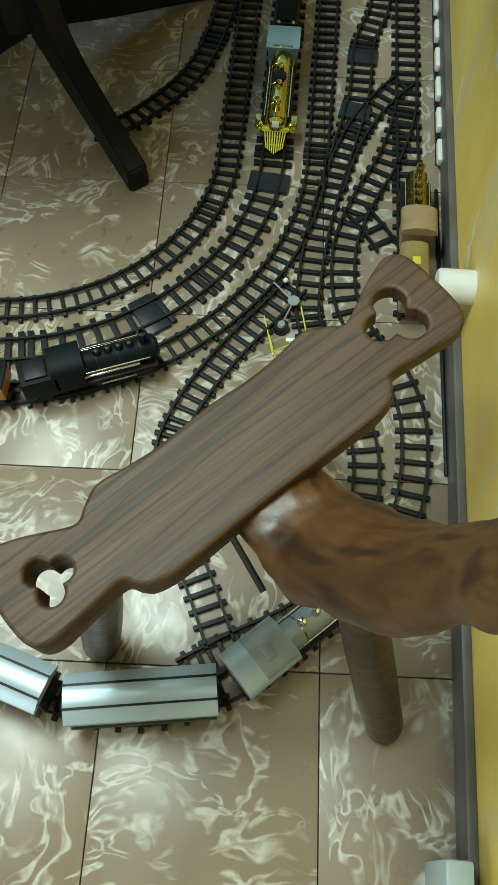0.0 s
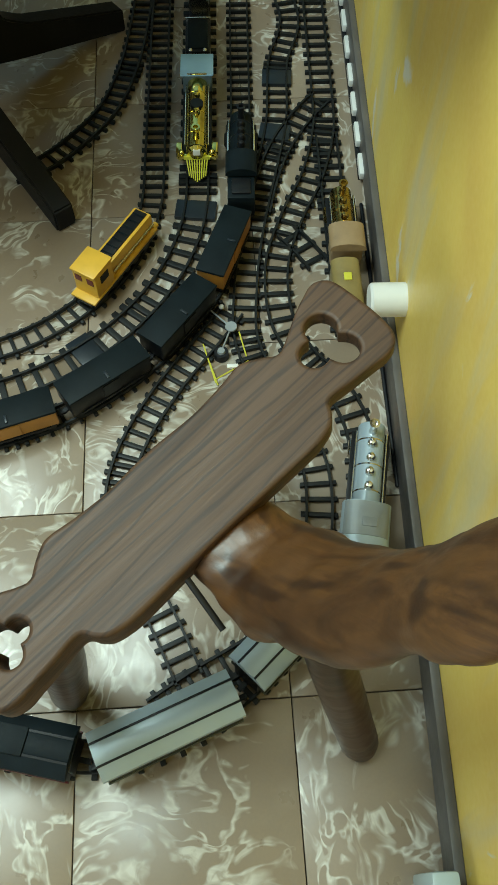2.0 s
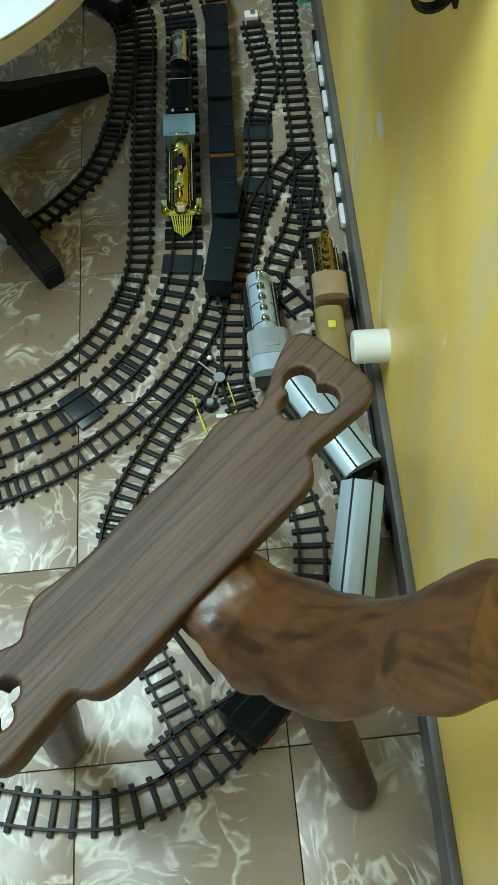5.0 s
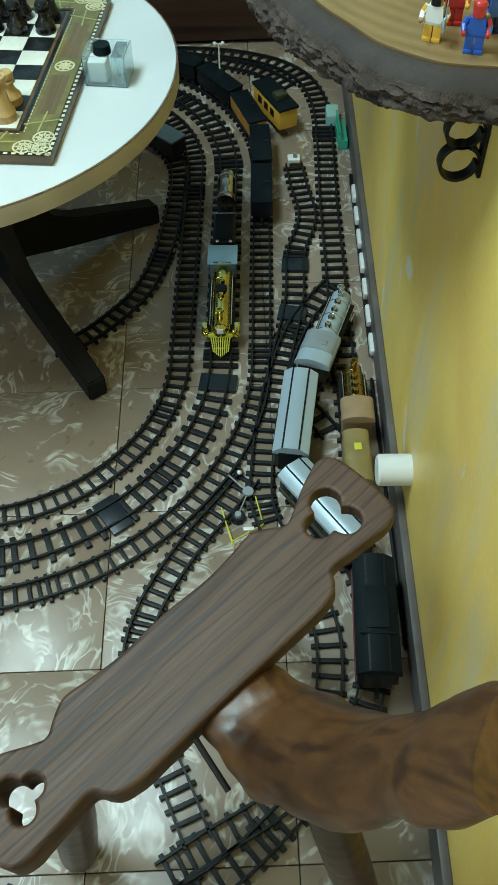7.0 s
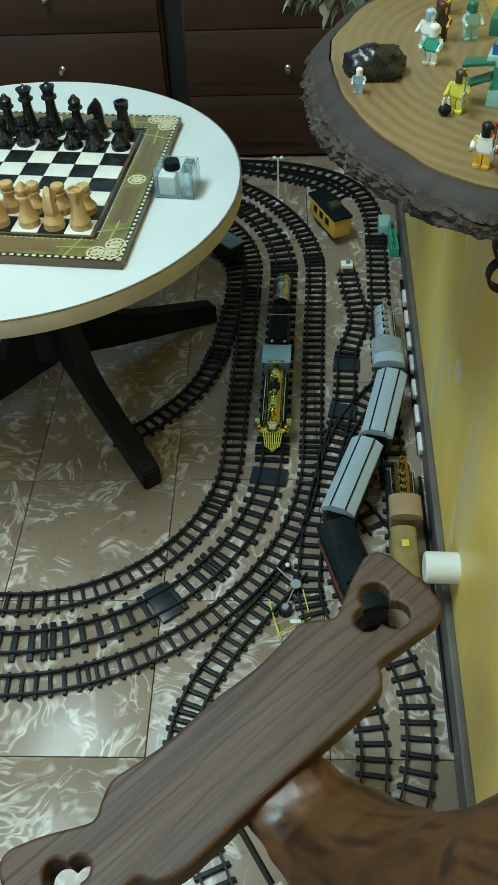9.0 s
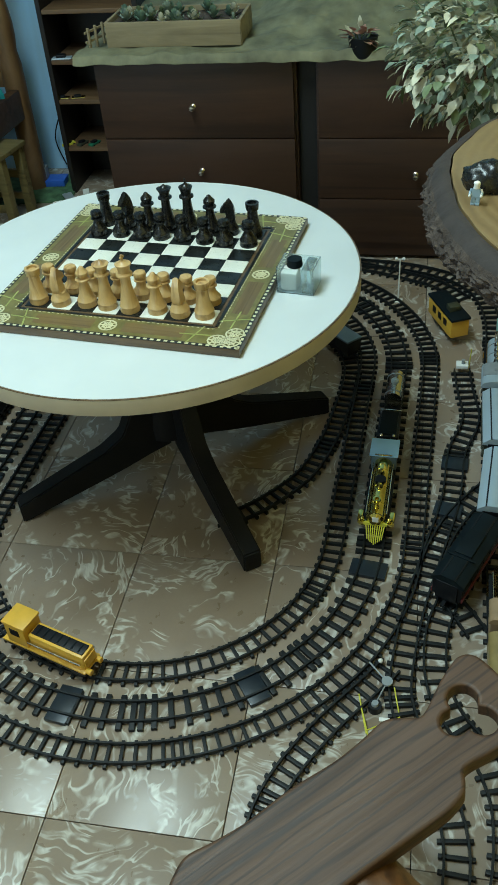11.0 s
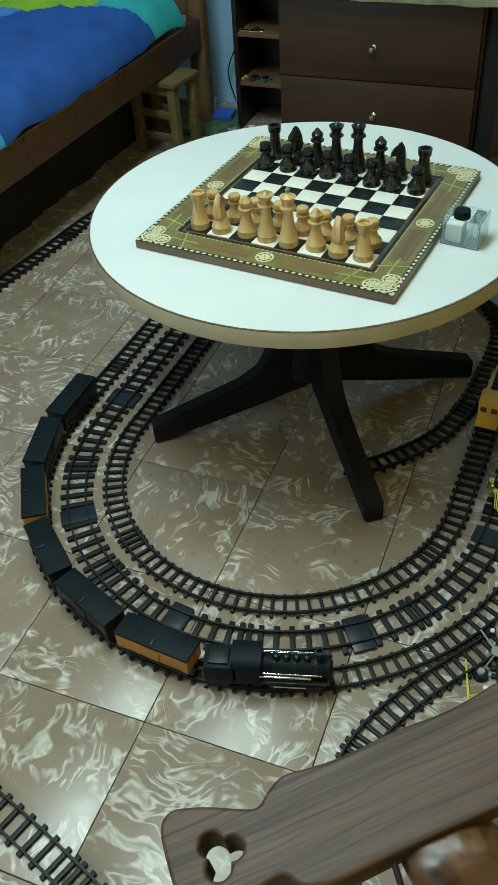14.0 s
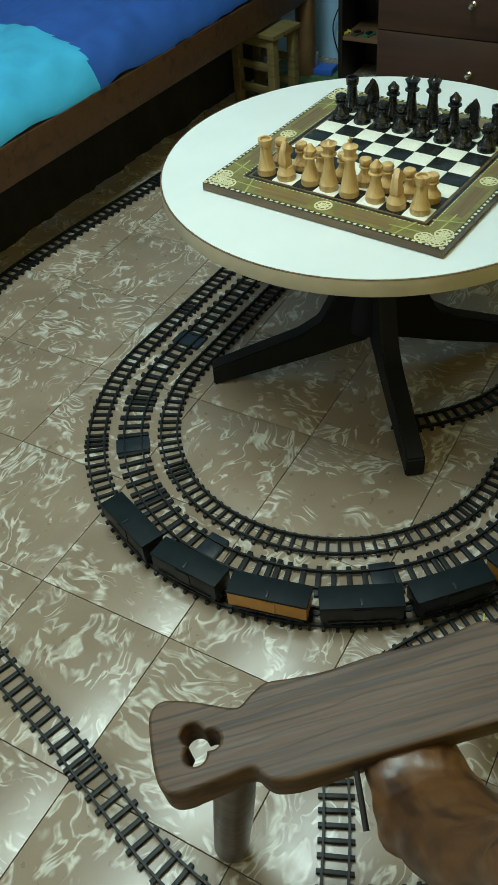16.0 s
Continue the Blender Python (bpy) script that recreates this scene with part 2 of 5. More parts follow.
M["clear"] = glassy("clear_plastic", (0.80, 0.92, 1.0), 0.22, 0.55)
M["clear_box"] = glassy("clear_case", (0.85, 0.95, 0.97), 0.08, 0.92)
M["cab_blue"] = plain("pale_blue_clear_plastic", (0.34, 0.60, 0.90), 0.15, 0, 0.1, 20, 0.02)
M["boxwood"] = wood("boxwood", (0.30, 0.17, 0.06), (0.53, 0.33, 0.125), (0.62, 0.42, 0.18), 0.35, 2.0, (20, 20, 4))
M["ebony"] = plain("ebonised_wood", (0.008, 0.008, 0.008), 0.28, 0, 0.3, 40)
M["board_wood"] = wood("walnut_board", (0.05, 0.028, 0.012), (0.10, 0.058, 0.026), (0.15, 0.09, 0.04), 0.35, 1.5)
M["inlay_green"] = plain("olive_inlay", (0.17, 0.145, 0.045), 0.35, 0, 0.35, 60)
M["inlay_brown"] = wood("brown_inlay", (0.085, 0.05, 0.018), (0.15, 0.095, 0.036), (0.19, 0.125, 0.05), 0.35, 2.0)
M["inlay_pale"] = plain("pale_inlay", (0.66, 0.62, 0.40), 0.35, 0, 0.15, 60)
M["inlay_lime"] = plain("lime_inlay", (0.34, 0.36, 0.11), 0.35, 0, 0.2, 60)
M["square_white"] = plain("pale_square", (0.74, 0.74, 0.66), 0.3, 0, 0.08, 30)
M["square_black"] = plain("black_square", (0.010, 0.011, 0.010), 0.3, 0, 0.3, 30)


# ---- mesh helpers ----
def box(bm, sx, sy, sz, x=0, y=0, z=0, bevel=0.0, turn=None):
    m = Matrix.Translation((x, y, z)) @ (turn or Matrix.Identity(4)) @ Matrix.Diagonal((sx, sy, sz, 1))
    r = bmesh.ops.create_cube(bm, size=1, matrix=m)
    if bevel:
        vs = set(r["verts"])
        es = [e for e in bm.edges if e.verts[0] in vs and e.verts[1] in vs]
        bmesh.ops.bevel(bm, geom=es, offset=bevel, segments=2, affect="EDGES", profile=0.6)


def cyl(bm, r1, r2, h, x=0, y=0, z=0, axis="z", n=20):
    t = {"z": Matrix.Identity(4), "x": pose(0, 0, 0, 0, 90, 0), "y": pose(0, 0, 0, -90, 0, 0)}[axis]
    bmesh.ops.create_cone(bm, cap_ends=True, segments=n, radius1=r1, radius2=r2, depth=h, matrix=Matrix.Translation((x, y, z)) @ t)


def ball(bm, r, x, y, z, sx=1, sy=1, sz=1, n=14):
    bmesh.ops.create_uvsphere(bm, u_segments=n, v_segments=n // 2 + 1, radius=r, matrix=Matrix.Translation((x, y, z)) @ Matrix.Diagonal((sx, sy, sz, 1)))


def rod_between(bm, a, b, r, n=10):
    a, b = Vector(a), Vector(b)
    d = b - a
    m = Matrix.Translation((a + b) / 2) @ d.to_track_quat("Z", "Y").to_matrix().to_4x4()
    bmesh.ops.create_cone(bm, cap_ends=True, segments=n, radius1=r, radius2=r, depth=d.length, matrix=m)


def lathe(bm, profile, n=20, x=0, y=0, z=0):
    """profile: (radius, height) from the foot up."""
    rings = []
    for r, h in profile:
        rings.append([bm.verts.new((x + r * math.cos(2 * math.pi * k / n), y + r * math.sin(2 * math.pi * k / n), z + h)) for k in range(n)])
    for a, b in zip(rings, rings[1:]):
        for k in range(n):
            bm.faces.new((a[k], a[(k + 1) % n], b[(k + 1) % n], b[k]))
    bm.faces.new(rings[0][::-1])
    bm.faces.new(rings[-1])


def tube(bm, centres, radii, n=20, flat=1.0, wob=0.0, seed=0.0):
    """A closed tapering tube through the centres, its sections oval by flat."""
    rings = []
    for i, (c, r) in enumerate(zip(centres, radii)):
        c = Vector(c)
        a, b = Vector(centres[max(i - 1, 0)]), Vector(centres[min(i + 1, len(centres) - 1)])
        d = (b - a).normalized()
        side = d.cross(Vector((0, 0, 1))).normalized()
        up = side.cross(d)
        ring = []
        for k in range(n):
            t = 2 * math.pi * k / n
            p = c + side * (r * math.cos(t)) + up * (r * flat * math.sin(t))
            if wob:
                q = (p - c) * (1 + wob * noise.noise(p * 14 + Vector((seed, 0, 0))))
                p = c + q
            ring.append(bm.verts.new(p))
        rings.append(ring)
    for a, b in zip(rings, rings[1:]):
        for k in range(n):
            bm.faces.new((a[k], b[k], b[(k + 1) % n], a[(k + 1) % n]))
    bm.faces.new(rings[0])
    bm.faces.new(rings[-1][::-1])


def mesh_of(name, bm, material, smooth=True):
    bmesh.ops.recalc_face_normals(bm, faces=bm.faces)
    me = bpy.data.meshes.new(name)
    bm.to_mesh(me)
    bm.free()
    for k in (material if isinstance(material, (list, tuple)) else [material]):
        me.materials.append(k)
    if smooth:
        me.polygons.foreach_set("use_smooth", [True] * len(me.polygons))
        me.set_sharp_from_angle(angle=radians(38))
    return me


def part(name, bm, material, parent=None, label="", at=None):
    ob = new(name, mesh_of(name, bm, material))
    if parent is not None:
        ob.parent = parent
    if at is not None:
        ob.matrix_basis = at
    if label:
        tagged(ob, label)
    return ob


def piece(name, me, parent, m):
    ob = new(name, me)
    ob.parent = parent
    ob.matrix_basis = m
    return ob


def make(fn, *args, **kw):
    bm = bmesh.new()
    fn(bm, *args, **kw)
    return bm


def thing(name, label, category, m=None, group=""):
    ob = new(name)
    ob.empty_display_size = 0.02
    if m is not None:
        ob.matrix_basis = m
    return tagged(ob, label, category, group)


def smooth_line(points, closed=False, n=10):
    """A Catmull-Rom line through the points."""
    out, count = [], len(points)
    for i in range(count if closed else count - 1):
        p = [points[(i + k) % count] if closed else points[min(max(i + k, 0), count - 1)] for k in (-1, 0, 1, 2)]
        for j in range(n):
            s = j / n
            out.append(tuple(0.5 * (2 * b + (c - a) * s + (2 * a - 5 * b + 4 * c - d) * s * s + (3 * b - a - 3 * c + d) * s ** 3) for a, b, c, d in zip(*p)))
    if not closed:
        out.append(tuple(points[-1]))
    return out


def extruded(name, loops, depth, bevel, material, parent=None, at=None):
    """A flat board with the outlines given (the first outside, the rest holes), with rounded edges."""
    cu = bpy.data.curves.new(name, "CURVE")
    cu.dimensions, cu.fill_mode, cu.extrude, cu.bevel_depth, cu.bevel_resolution = "2D", "BOTH", depth / 2 - bevel, bevel, 3
    cu.offset = -bevel
    for loop in loops:
        sp = cu.splines.new("POLY")
        sp.points.add(len(loop) - 1)
        for q, (x, y) in zip(sp.points, loop):
            q.co = (x, y, 0, 1)
        sp.use_cyclic_u = True
    tmp = bpy.data.objects.new(name, cu)
    scene.collection.objects.link(tmp)
    me = bpy.data.meshes.new_from_object(tmp.evaluated_get(bpy.context.evaluated_depsgraph_get()))
    bpy.data.objects.remove(tmp)
    bpy.data.curves.remove(cu)
    me.materials.clear()
    me.materials.append(material)
    me.polygons.foreach_set("use_smooth", [True] * len(me.polygons))
    me.set_sharp_from_angle(angle=radians(40))
    ob = new(name, me)
    if parent is not None:
        ob.parent = parent
    if at is not None:
        ob.matrix_basis = at
    return ob


# ---- the room ----
SLANT = 2.1  # degrees by which the yellow wall turns from the tile joints


def wall_x(y):
    return 0.421 + 0.037 * (y - 0.75)


def structure(name, bm, material):
    ob = part(name, bm, material)
    return tagged(ob, kind="structure")


floor = structure("floor", make(box, 3.6, 5.4, 0.1, -1.1, 0.9, -0.056), M["grout"])
tile_bm = bmesh.new()
box(tile_bm, 0.2488, 0.2488, 0.012, 0, 0, -0.006, 0.0012)
TILE_MESH = mesh_of("tile", tile_bm, M["tile"])

yw = structure("wall_east", make(box, 0.12, 5.2, 2.5, 0.06, 0, 1.25), M["yellow_wall"])
yw.matrix_basis = pose(wall_x(0.9) + 0.004, 0.9, 0, 0, 0, -SLANT)
sk = structure("baseboard", make(box, 0.012, 5.2, 0.055, -0.006, 0, 0.0275, 0.003), M["skirting"])
sk.matrix_basis = pose(wall_x(0.9) + 0.004, 0.9, 0.0, 0, 0, -SLANT)
structure("wall_north", make(box, 3.7, 0.12, 2.5, -1.1, 3.06, 1.25), M["blue_wall"])
structure("wall_south", make(box, 3.7, 0.12, 2.5, -1.1, -1.66, 1.25), M["plaster"])
structure("wall_west", make(box, 0.12, 4.8, 2.5, -2.75, 0.7, 1.25), M["plaster"])
structure("ceiling", make(box, 3.7, 4.9, 0.1, -1.1, 0.7, 2.55), M["plaster"])

# ---- railway tracks ----
def oval(radius):
    """An oval round the table, counter-clockwise from its front's left."""
    cx, cy, straight = -0.226, 1.315, 0.555
    u = Vector((math.sin(radians(2.5)), math.cos(radians(2.5))))
    v = Vector((u.y, -u.x))
    c = Vector((cx, cy))
    out = [c + radius * (math.cos(math.pi * (1 + i / 48)) * v + math.sin(math.pi * (1 + i / 48)) * u) for i in range(48)]
    out += [c + radius * v + straight * k / 8 * u for k in range(8)]
    out += [c + straight * u + radius * (math.cos(math.pi * i / 48) * v + math.sin(math.pi * i / 48) * u) for i in range(48)]
    out += [c - radius * v + straight * (1 - k / 8) * u for k in range(8)]
    return [tuple(p) for p in out]


class Line:
    """A way along the floor, measured by its length."""

    def __init__(self, points, closed):
        self.p = [Vector(q) for q in points]
        if closed:
            self.p.append(self.p[0])
        self.closed = closed
        self.s = [0.0]
        for a, b in zip(self.p, self.p[1:]):
            self.s.append(self.s[-1] + (b - a).length)
        self.length = self.s[-1]

    def at(self, s):
        s = s % self.length if self.closed else min(max(s, 0), self.length)
        k = int(np.searchsorted(self.s, s, side="right")) - 1
        k = min(max(k, 0), len(self.p) - 2)
        a, b = self.p[k], self.p[k + 1]
        return a.lerp(b, (s - self.s[k]) / max(self.s[k + 1] - self.s[k], 1e-9))

    def way(self, s, d=0.006):
        if not self.closed:
            s = min(max(s, d), self.length - d)
        return (self.at(s + d) - self.at(s - d)).normalized()


RAIL_TOP = 0.0115


def rail_mesh(line, offset, s0, s1, closed):
    bm = bmesh.new()
    count = max(6, int((s1 - s0) / 0.02))
    rings = []
    for i in range(count if closed else count + 1):
        s = s0 + (s1 - s0) * i / count
        p, d = line.at(s), line.way(s)
        side = Vector((d.y, -d.x))
        ring = []
        for w, z in ((-0.0016, 0.004), (0.0016, 0.004), (0.0016, RAIL_TOP), (-0.0016, RAIL_TOP)):
            q = p + side * (offset + w)
            ring.append(bm.verts.new((q.x, q.y, z)))
        rings.append(ring)
    for i in range(count):
        a, b = rings[i], rings[(i + 1) % len(rings)]
        for k in range(4):
            bm.faces.new((a[k], a[(k + 1) % 4], b[(k + 1) % 4], b[k]))
    if not closed:
        bm.faces.new(rings[0])
        bm.faces.new(rings[-1])
    return bm


def track(line, label, gauge=0.031, sleeper=0.045, pitch=0.027, thick=0.0075, plates=(), joint=0.27):
    t = thing("railway_track", label, "toy railway track", group="railway tracks on the floor")
    for side in (-1, 1):
        part("rail", rail_mesh(line, side * gauge / 2, 0, line.length, line.closed), M["track"], t)
    bm = bmesh.new()
    box(bm, sleeper, thick, 0.0065, 0, 0, 0.0033, 0.0009)
    sm = mesh_of("sleeper", bm, M["track"])
    bm = bmesh.new()
    for k in (-1, 1):
        box(bm, sleeper * 1.03, thick, 0.0068, 0, k * 0.0065, 0.0034, 0.0009)
    jm = mesh_of("joint_sleeper", bm, M["track"])
    bm = bmesh.new()
    box(bm, sleeper * 1.06, 0.036, 0.0068, 0, 0, 0.0034, 0.0009)
    pm = mesh_of("contact_plate", bm, M["track_block"])
    n = max(2, round(line.length / pitch))
    every = max(3, round(joint / pitch))
    for i in range(n):
        s = (i + 0.5) * line.length / n
        p, d = line.at(s), line.way(s)
        m = pose(p.x, p.y, 0.0004, 0, 0, math.degrees(math.atan2(d.y, d.x)) - 90)
        name, me = ("joint_sleeper", jm) if i % every == every // 2 else ("sleeper", sm)
        piece(name, me, t, m)
    for s in plates:
        p, d = line.at(s), line.way(s)
        piece("contact_plate", pm, t, pose(p.x, p.y, 0.001, 0, 0, math.degrees(math.atan2(d.y, d.x)) - 90))
    return t


INNER, MIDDLE, OUTER = Line(oval(0.325), True), Line(oval(0.395), True), Line(oval(0.465), True)
BIG = Line(smooth_line([
    (0.394, 1.733), (0.405, 1.948), (0.405, 2.1), (0.37, 2.22), (0.28, 2.30), (0.12, 2.345), (-0.2, 2.36), (-0.6, 2.36),
    (-0.85, 2.36), (-1.0, 2.28), (-1.07, 2.12), (-1.10, 1.93), (-1.142, 1.65), (-1.16, 1.4), (-1.1, 1.15), (-0.92, 0.87), (-0.66, 0.67),
    (-0.449, 0.588), (-0.306, 0.543), (-0.175, 0.497), (-0.062, 0.459), (0.043, 0.447), (0.12, 0.467), (0.174, 0.498), (0.23, 0.545),
    (0.30, 0.61), (0.345, 0.67), (0.366, 0.74), (0.372, 0.807), (0.368, 0.86), (0.345, 0.92), (0.31, 0.965), (0.285, 1.02),
    (0.278, 1.08), (0.285, 1.15), (0.316, 1.235), (0.352, 1.31), (0.378, 1.40), (0.386, 1.477)], True), True)
CROSS = Line(smooth_line([(0.385, 1.49), (0.355, 1.455), (0.315, 1.395), (0.283, 1.32), (0.262, 1.24)]), False)
SIDING = Line(smooth_line([(0.332, 1.865), (0.338, 1.785), (0.348, 1.71), (0.341, 1.655), (0.322, 1.60), (0.314, 1.55), (0.308, 1.47), (0.299, 1.41),
                           (0.275, 1.31), (0.247, 1.19), (0.232, 1.09), (0.228, 1.0), (0.255, 0.92), (0.295, 0.84), (0.308, 0.76), (0.29, 0.66),
                           (0.235, 0.575), (0.15, 0.525), (0.09, 0.49)]), False)
BRANCH = Line(smooth_line([(0.212, 1.055), (0.175, 1.006), (0.115, 0.927), (0.067, 0.843), (0.047, 0.77), (0.055, 0.70), (0.083, 0.64), (0.108, 0.585), (0.132, 0.526)]), False)
UNDER = Line(smooth_line([(-0.125, 1.34), (-0.075, 1.365), (-0.02, 1.42), (0.028, 1.49), (0.06, 1.59), (0.078, 1.70), (0.088, 1.80), (0.083, 1.88), (0.04, 1.97), (-0.03, 2.03)]), False)
PASSING = Line(smooth_line([(0.345, 2.17), (0.279, 2.243), (0.206, 2.281), (0.131, 2.313), (0.06, 2.335)]), False)
WALLSIDE = Line([(0.384, 1.40), (0.374, 1.0)], False)
SPUR = Line(smooth_line([(0.300, 1.20), (0.325, 1.165), (0.345, 1.13)]), False)

# ---- round table ----
TABLE = (-0.247, 1.510)
TOP_Z = 0.435


def build_table():
    t = thing("round_table", "round white laminate table on a black pedestal foot", "table", pose(TABLE[0], TABLE[1], 0))
    bm = bmesh.new()
    lathe(bm, [(0.365, 0.0), (0.3715, 0.001), (0.3725, 0.003), (0.3725, 0.028), (0.371, 0.0295)], 96, 0, 0, TOP_Z - 0.031)
    part("edge_band", bm, M["table_edge"], t, "cream edge band of the table top")
    bm = bmesh.new()
    lathe(bm, [(0.3700, 0.0), (0.3700, 0.0008), (0.3692, 0.0015)], 96, 0, 0, TOP_Z - 0.0015)
    part("tabletop", bm, M["table_top"], t)
    bm = bmesh.new()
    lathe(bm, [(0.3722, 0.0), (0.3728, 0.0003), (0.3726, 0.0011), (0.3700, 0.0013)], 96, 0, 0, TOP_Z - 0.0022)
    part("rim_line", bm, M["board_wood"], t, "thin dark glue line at the rim")
    bm = bmesh.new()
    lathe(bm, [(0.05, 0.09), (0.052, 0.12), (0.045, 0.18), (0.045, 0.36), (0.06, 0.40), (0.12, TOP_Z - 0.031)], 24)
    part("pedestal", bm, M["table_black"], t)
    for ang in (-145, -55, 36, 128):
        leg = bmesh.new()
        prof = [(0.02, 0.070, 0.30), (0.06, 0.062, 0.235), (0.115, 0.047, 0.125), (0.155, 0.038, 0.100), (0.335, 0.0, 0.042)]
        rings = []
        for x, lo, hi in prof:
            rings.append([leg.verts.new((x, w, z)) for w, z in ((-0.017, lo), (0.017, lo), (0.017, hi), (-0.017, hi))])
        for a, b in zip(rings, rings[1:]):
            for k in range(4):
                leg.faces.new((a[k], a[(k + 1) % 4], b[(k + 1) % 4], b[k]))
        leg.faces.new(rings[0])
        leg.faces.new(rings[-1])
        bmesh.ops.bevel(leg, geom=list(leg.edges), offset=0.003, segments=2, affect="EDGES")
        part("leg", leg, M["table_black"], t, at=pose(0.019, -0.003, 0, 0, 0, ang))


build_table()

# ---- chess board and men ----
BOARD = pose(-0.227, 1.498, TOP_Z, 0, 0, -6.4)
BOARD_H = 0.015
SQ = 0.0400


def build_board():
    t = thing("chess_board", "inlaid marquetry chess board with olive border and rosettes", "chess board", BOARD)
    part("base", make(box, 0.44, 0.44, BOARD_H - 0.001, 0, 0, BOARD_H / 2, 0.0015), M["board_wood"], t)
    z = BOARD_H

    def strip(name, mat, x0, y0, x1, y1, h=0.0006):
        part(name, make(box, x1 - x0, y1 - y0, h, (x0 + x1) / 2, (y0 + y1) / 2, z + h / 2 - 0.0004), mat, t)

    for k in range(4):
        turn = pose(0, 0, 0, 0, 0, 90 * k)
        for name, mat, a, b, w in (("border_panel", M["inlay_green"], -0.213, -0.171, 0.171), ("dark_line", M["square_black"], -0.171, -0.1655, 0.1655), ("edge_line", M["square_black"], -0.2198, -0.2135, 0.2135)):
            part(name, make(box, 2 * w, b - a, 0.0008, 0, (a + b) / 2, z), mat, t, at=turn)
        part("corner_panel", make(box, 0.042, 0.042, 0.0008, -0.192, -0.192, z), M["inlay_green"], t, at=turn)
        part("brown_panel", make(box, 0.10, 0.026, 0.001, -0.075, -0.192, z), M["inlay_brown"], t, at=turn)
        part("brown_panel", make(box, 0.10, 0.026, 0.001, 0.075, -0.192, z), M["inlay_brown"], t, at=turn)
        bm = bmesh.new()
        for i in range(40):
            box(bm, 0.0058, 0.0042, 0.001, -0.2145 + 0.011 * i, -0.2168, z)
        for i in range(42):
            box(bm, 0.0038, 0.0012, 0.0012, -0.167 + 0.0081 * i, -0.1728, z)
        tagged(part("edge_inlay", bm, M["inlay_pale"], t, at=turn), kind="stuff")
        bm = bmesh.new()
        for sx in (-1, 1):
            for dx in (-0.011, 0.011):
                rod = Matrix.Rotation(radians(sx * 38 + (35 if dx > 0 else -35)), 4, "Z")
                box(bm, 0.05, 0.0024, 0.0014, sx * 0.143, -0.192, z, turn=rod)
        tagged(part("lattice_inlay", bm, M["inlay_lime"], t, at=turn), kind="stuff")
        for cx, cy in ((0.0, -0.192), (-0.202, -0.202), (-0.202, -0.180), (-0.180, -0.202)):
            bm = bmesh.new()
            for r in (0.0132, 0.0070):
                for i in range(12):
                    a = 2 * math.pi * i / 12
                    box(bm, r * 0.55, 0.0026, 0.0014, cx + r * math.cos(a), cy + r * math.sin(a), z + 0.0002, turn=Matrix.Rotation(a + math.pi / 2, 4, "Z"))
            for i in range(8):
                a = 2 * math.pi * i / 8
                box(bm, 0.0120, 0.0021, 0.0014, cx + 0.0062 * math.cos(a), cy + 0.0055 * math.sin(a), z + 0.0003, turn=Matrix.Rotation(a, 4, "Z"))
            part("rosette", bm, M["inlay_pale"], t, at=turn)
    meshes = []
    for mat in (M["square_black"], M["square_white"]):
        meshes.append(mesh_of("square", make(box, SQ - 0.0003, SQ - 0.0003, 0.0012, 0, 0, 0, 0.0002), mat))
    for i in range(8):
        for j in range(8):
            piece("square", meshes[(i + j) % 2], t, pose((i - 3.5) * SQ, (j - 3.5) * SQ, z))


build_board()


def man_profile(kind):
    foot = [(0.0135, 0), (0.0140, 0.003), (0.0130, 0.008), (0.0138, 0.010), (0.0125, 0.013)]
    heights = {"pawn": 0.046, "rook": 0.060, "knight": 0.062, "bishop": 0.068, "queen": 0.083, "king": 0.094}
    h = heights[kind]
    if kind == "pawn":
        body = [(0.0085, 0.018), (0.0062, 0.026), (0.0060, 0.029), (0.0095, 0.030), (0.0095, 0.032), (0.0060, 0.033), (0.0085, 0.036), (0.0094, 0.040), (0.0080, 0.044), (0.003, h)]
    elif kind == "rook":
        body = [(0.0105, 0.020), (0.0085, 0.035), (0.0076, 0.046), (0.0098, 0.048), (0.0094, 0.050), (0.0104, 0.052), (0.0106, h), (0.0074, h), (0.0074, h - 0.004)]
    elif kind == "bishop":
        body = [(0.0095, 0.021), (0.0065, 0.036), (0.0060, 0.043), (0.0108, 0.045), (0.0106, 0.047), (0.0066, 0.049), (0.0092, 0.054), (0.0090, 0.058), (0.0040, 0.064), (0.0034, 0.066), (0.001, h)]
    elif kind == "queen":
        body = [(0.0105, 0.022), (0.0072, 0.042), (0.0065, 0.056), (0.0112, 0.058), (0.0110, 0.060), (0.0075, 0.062), (0.0082, 0.068), (0.0118, 0.076), (0.0075, 0.077), (0.0035, 0.080), (0.0012, h)]
    elif kind == "king":
        body = [(0.0110, 0.022), (0.0075, 0.044), (0.0068, 0.060), (0.0115, 0.062), (0.0112, 0.065), (0.0078, 0.067), (0.0088, 0.074), (0.0112, 0.081), (0.0070, 0.083), (0.0040, 0.085), (0.0030, 0.087)]
    else:
        body = [(0.0105, 0.018), (0.0095, 0.022), (0.002, 0.024)]
    return foot + body


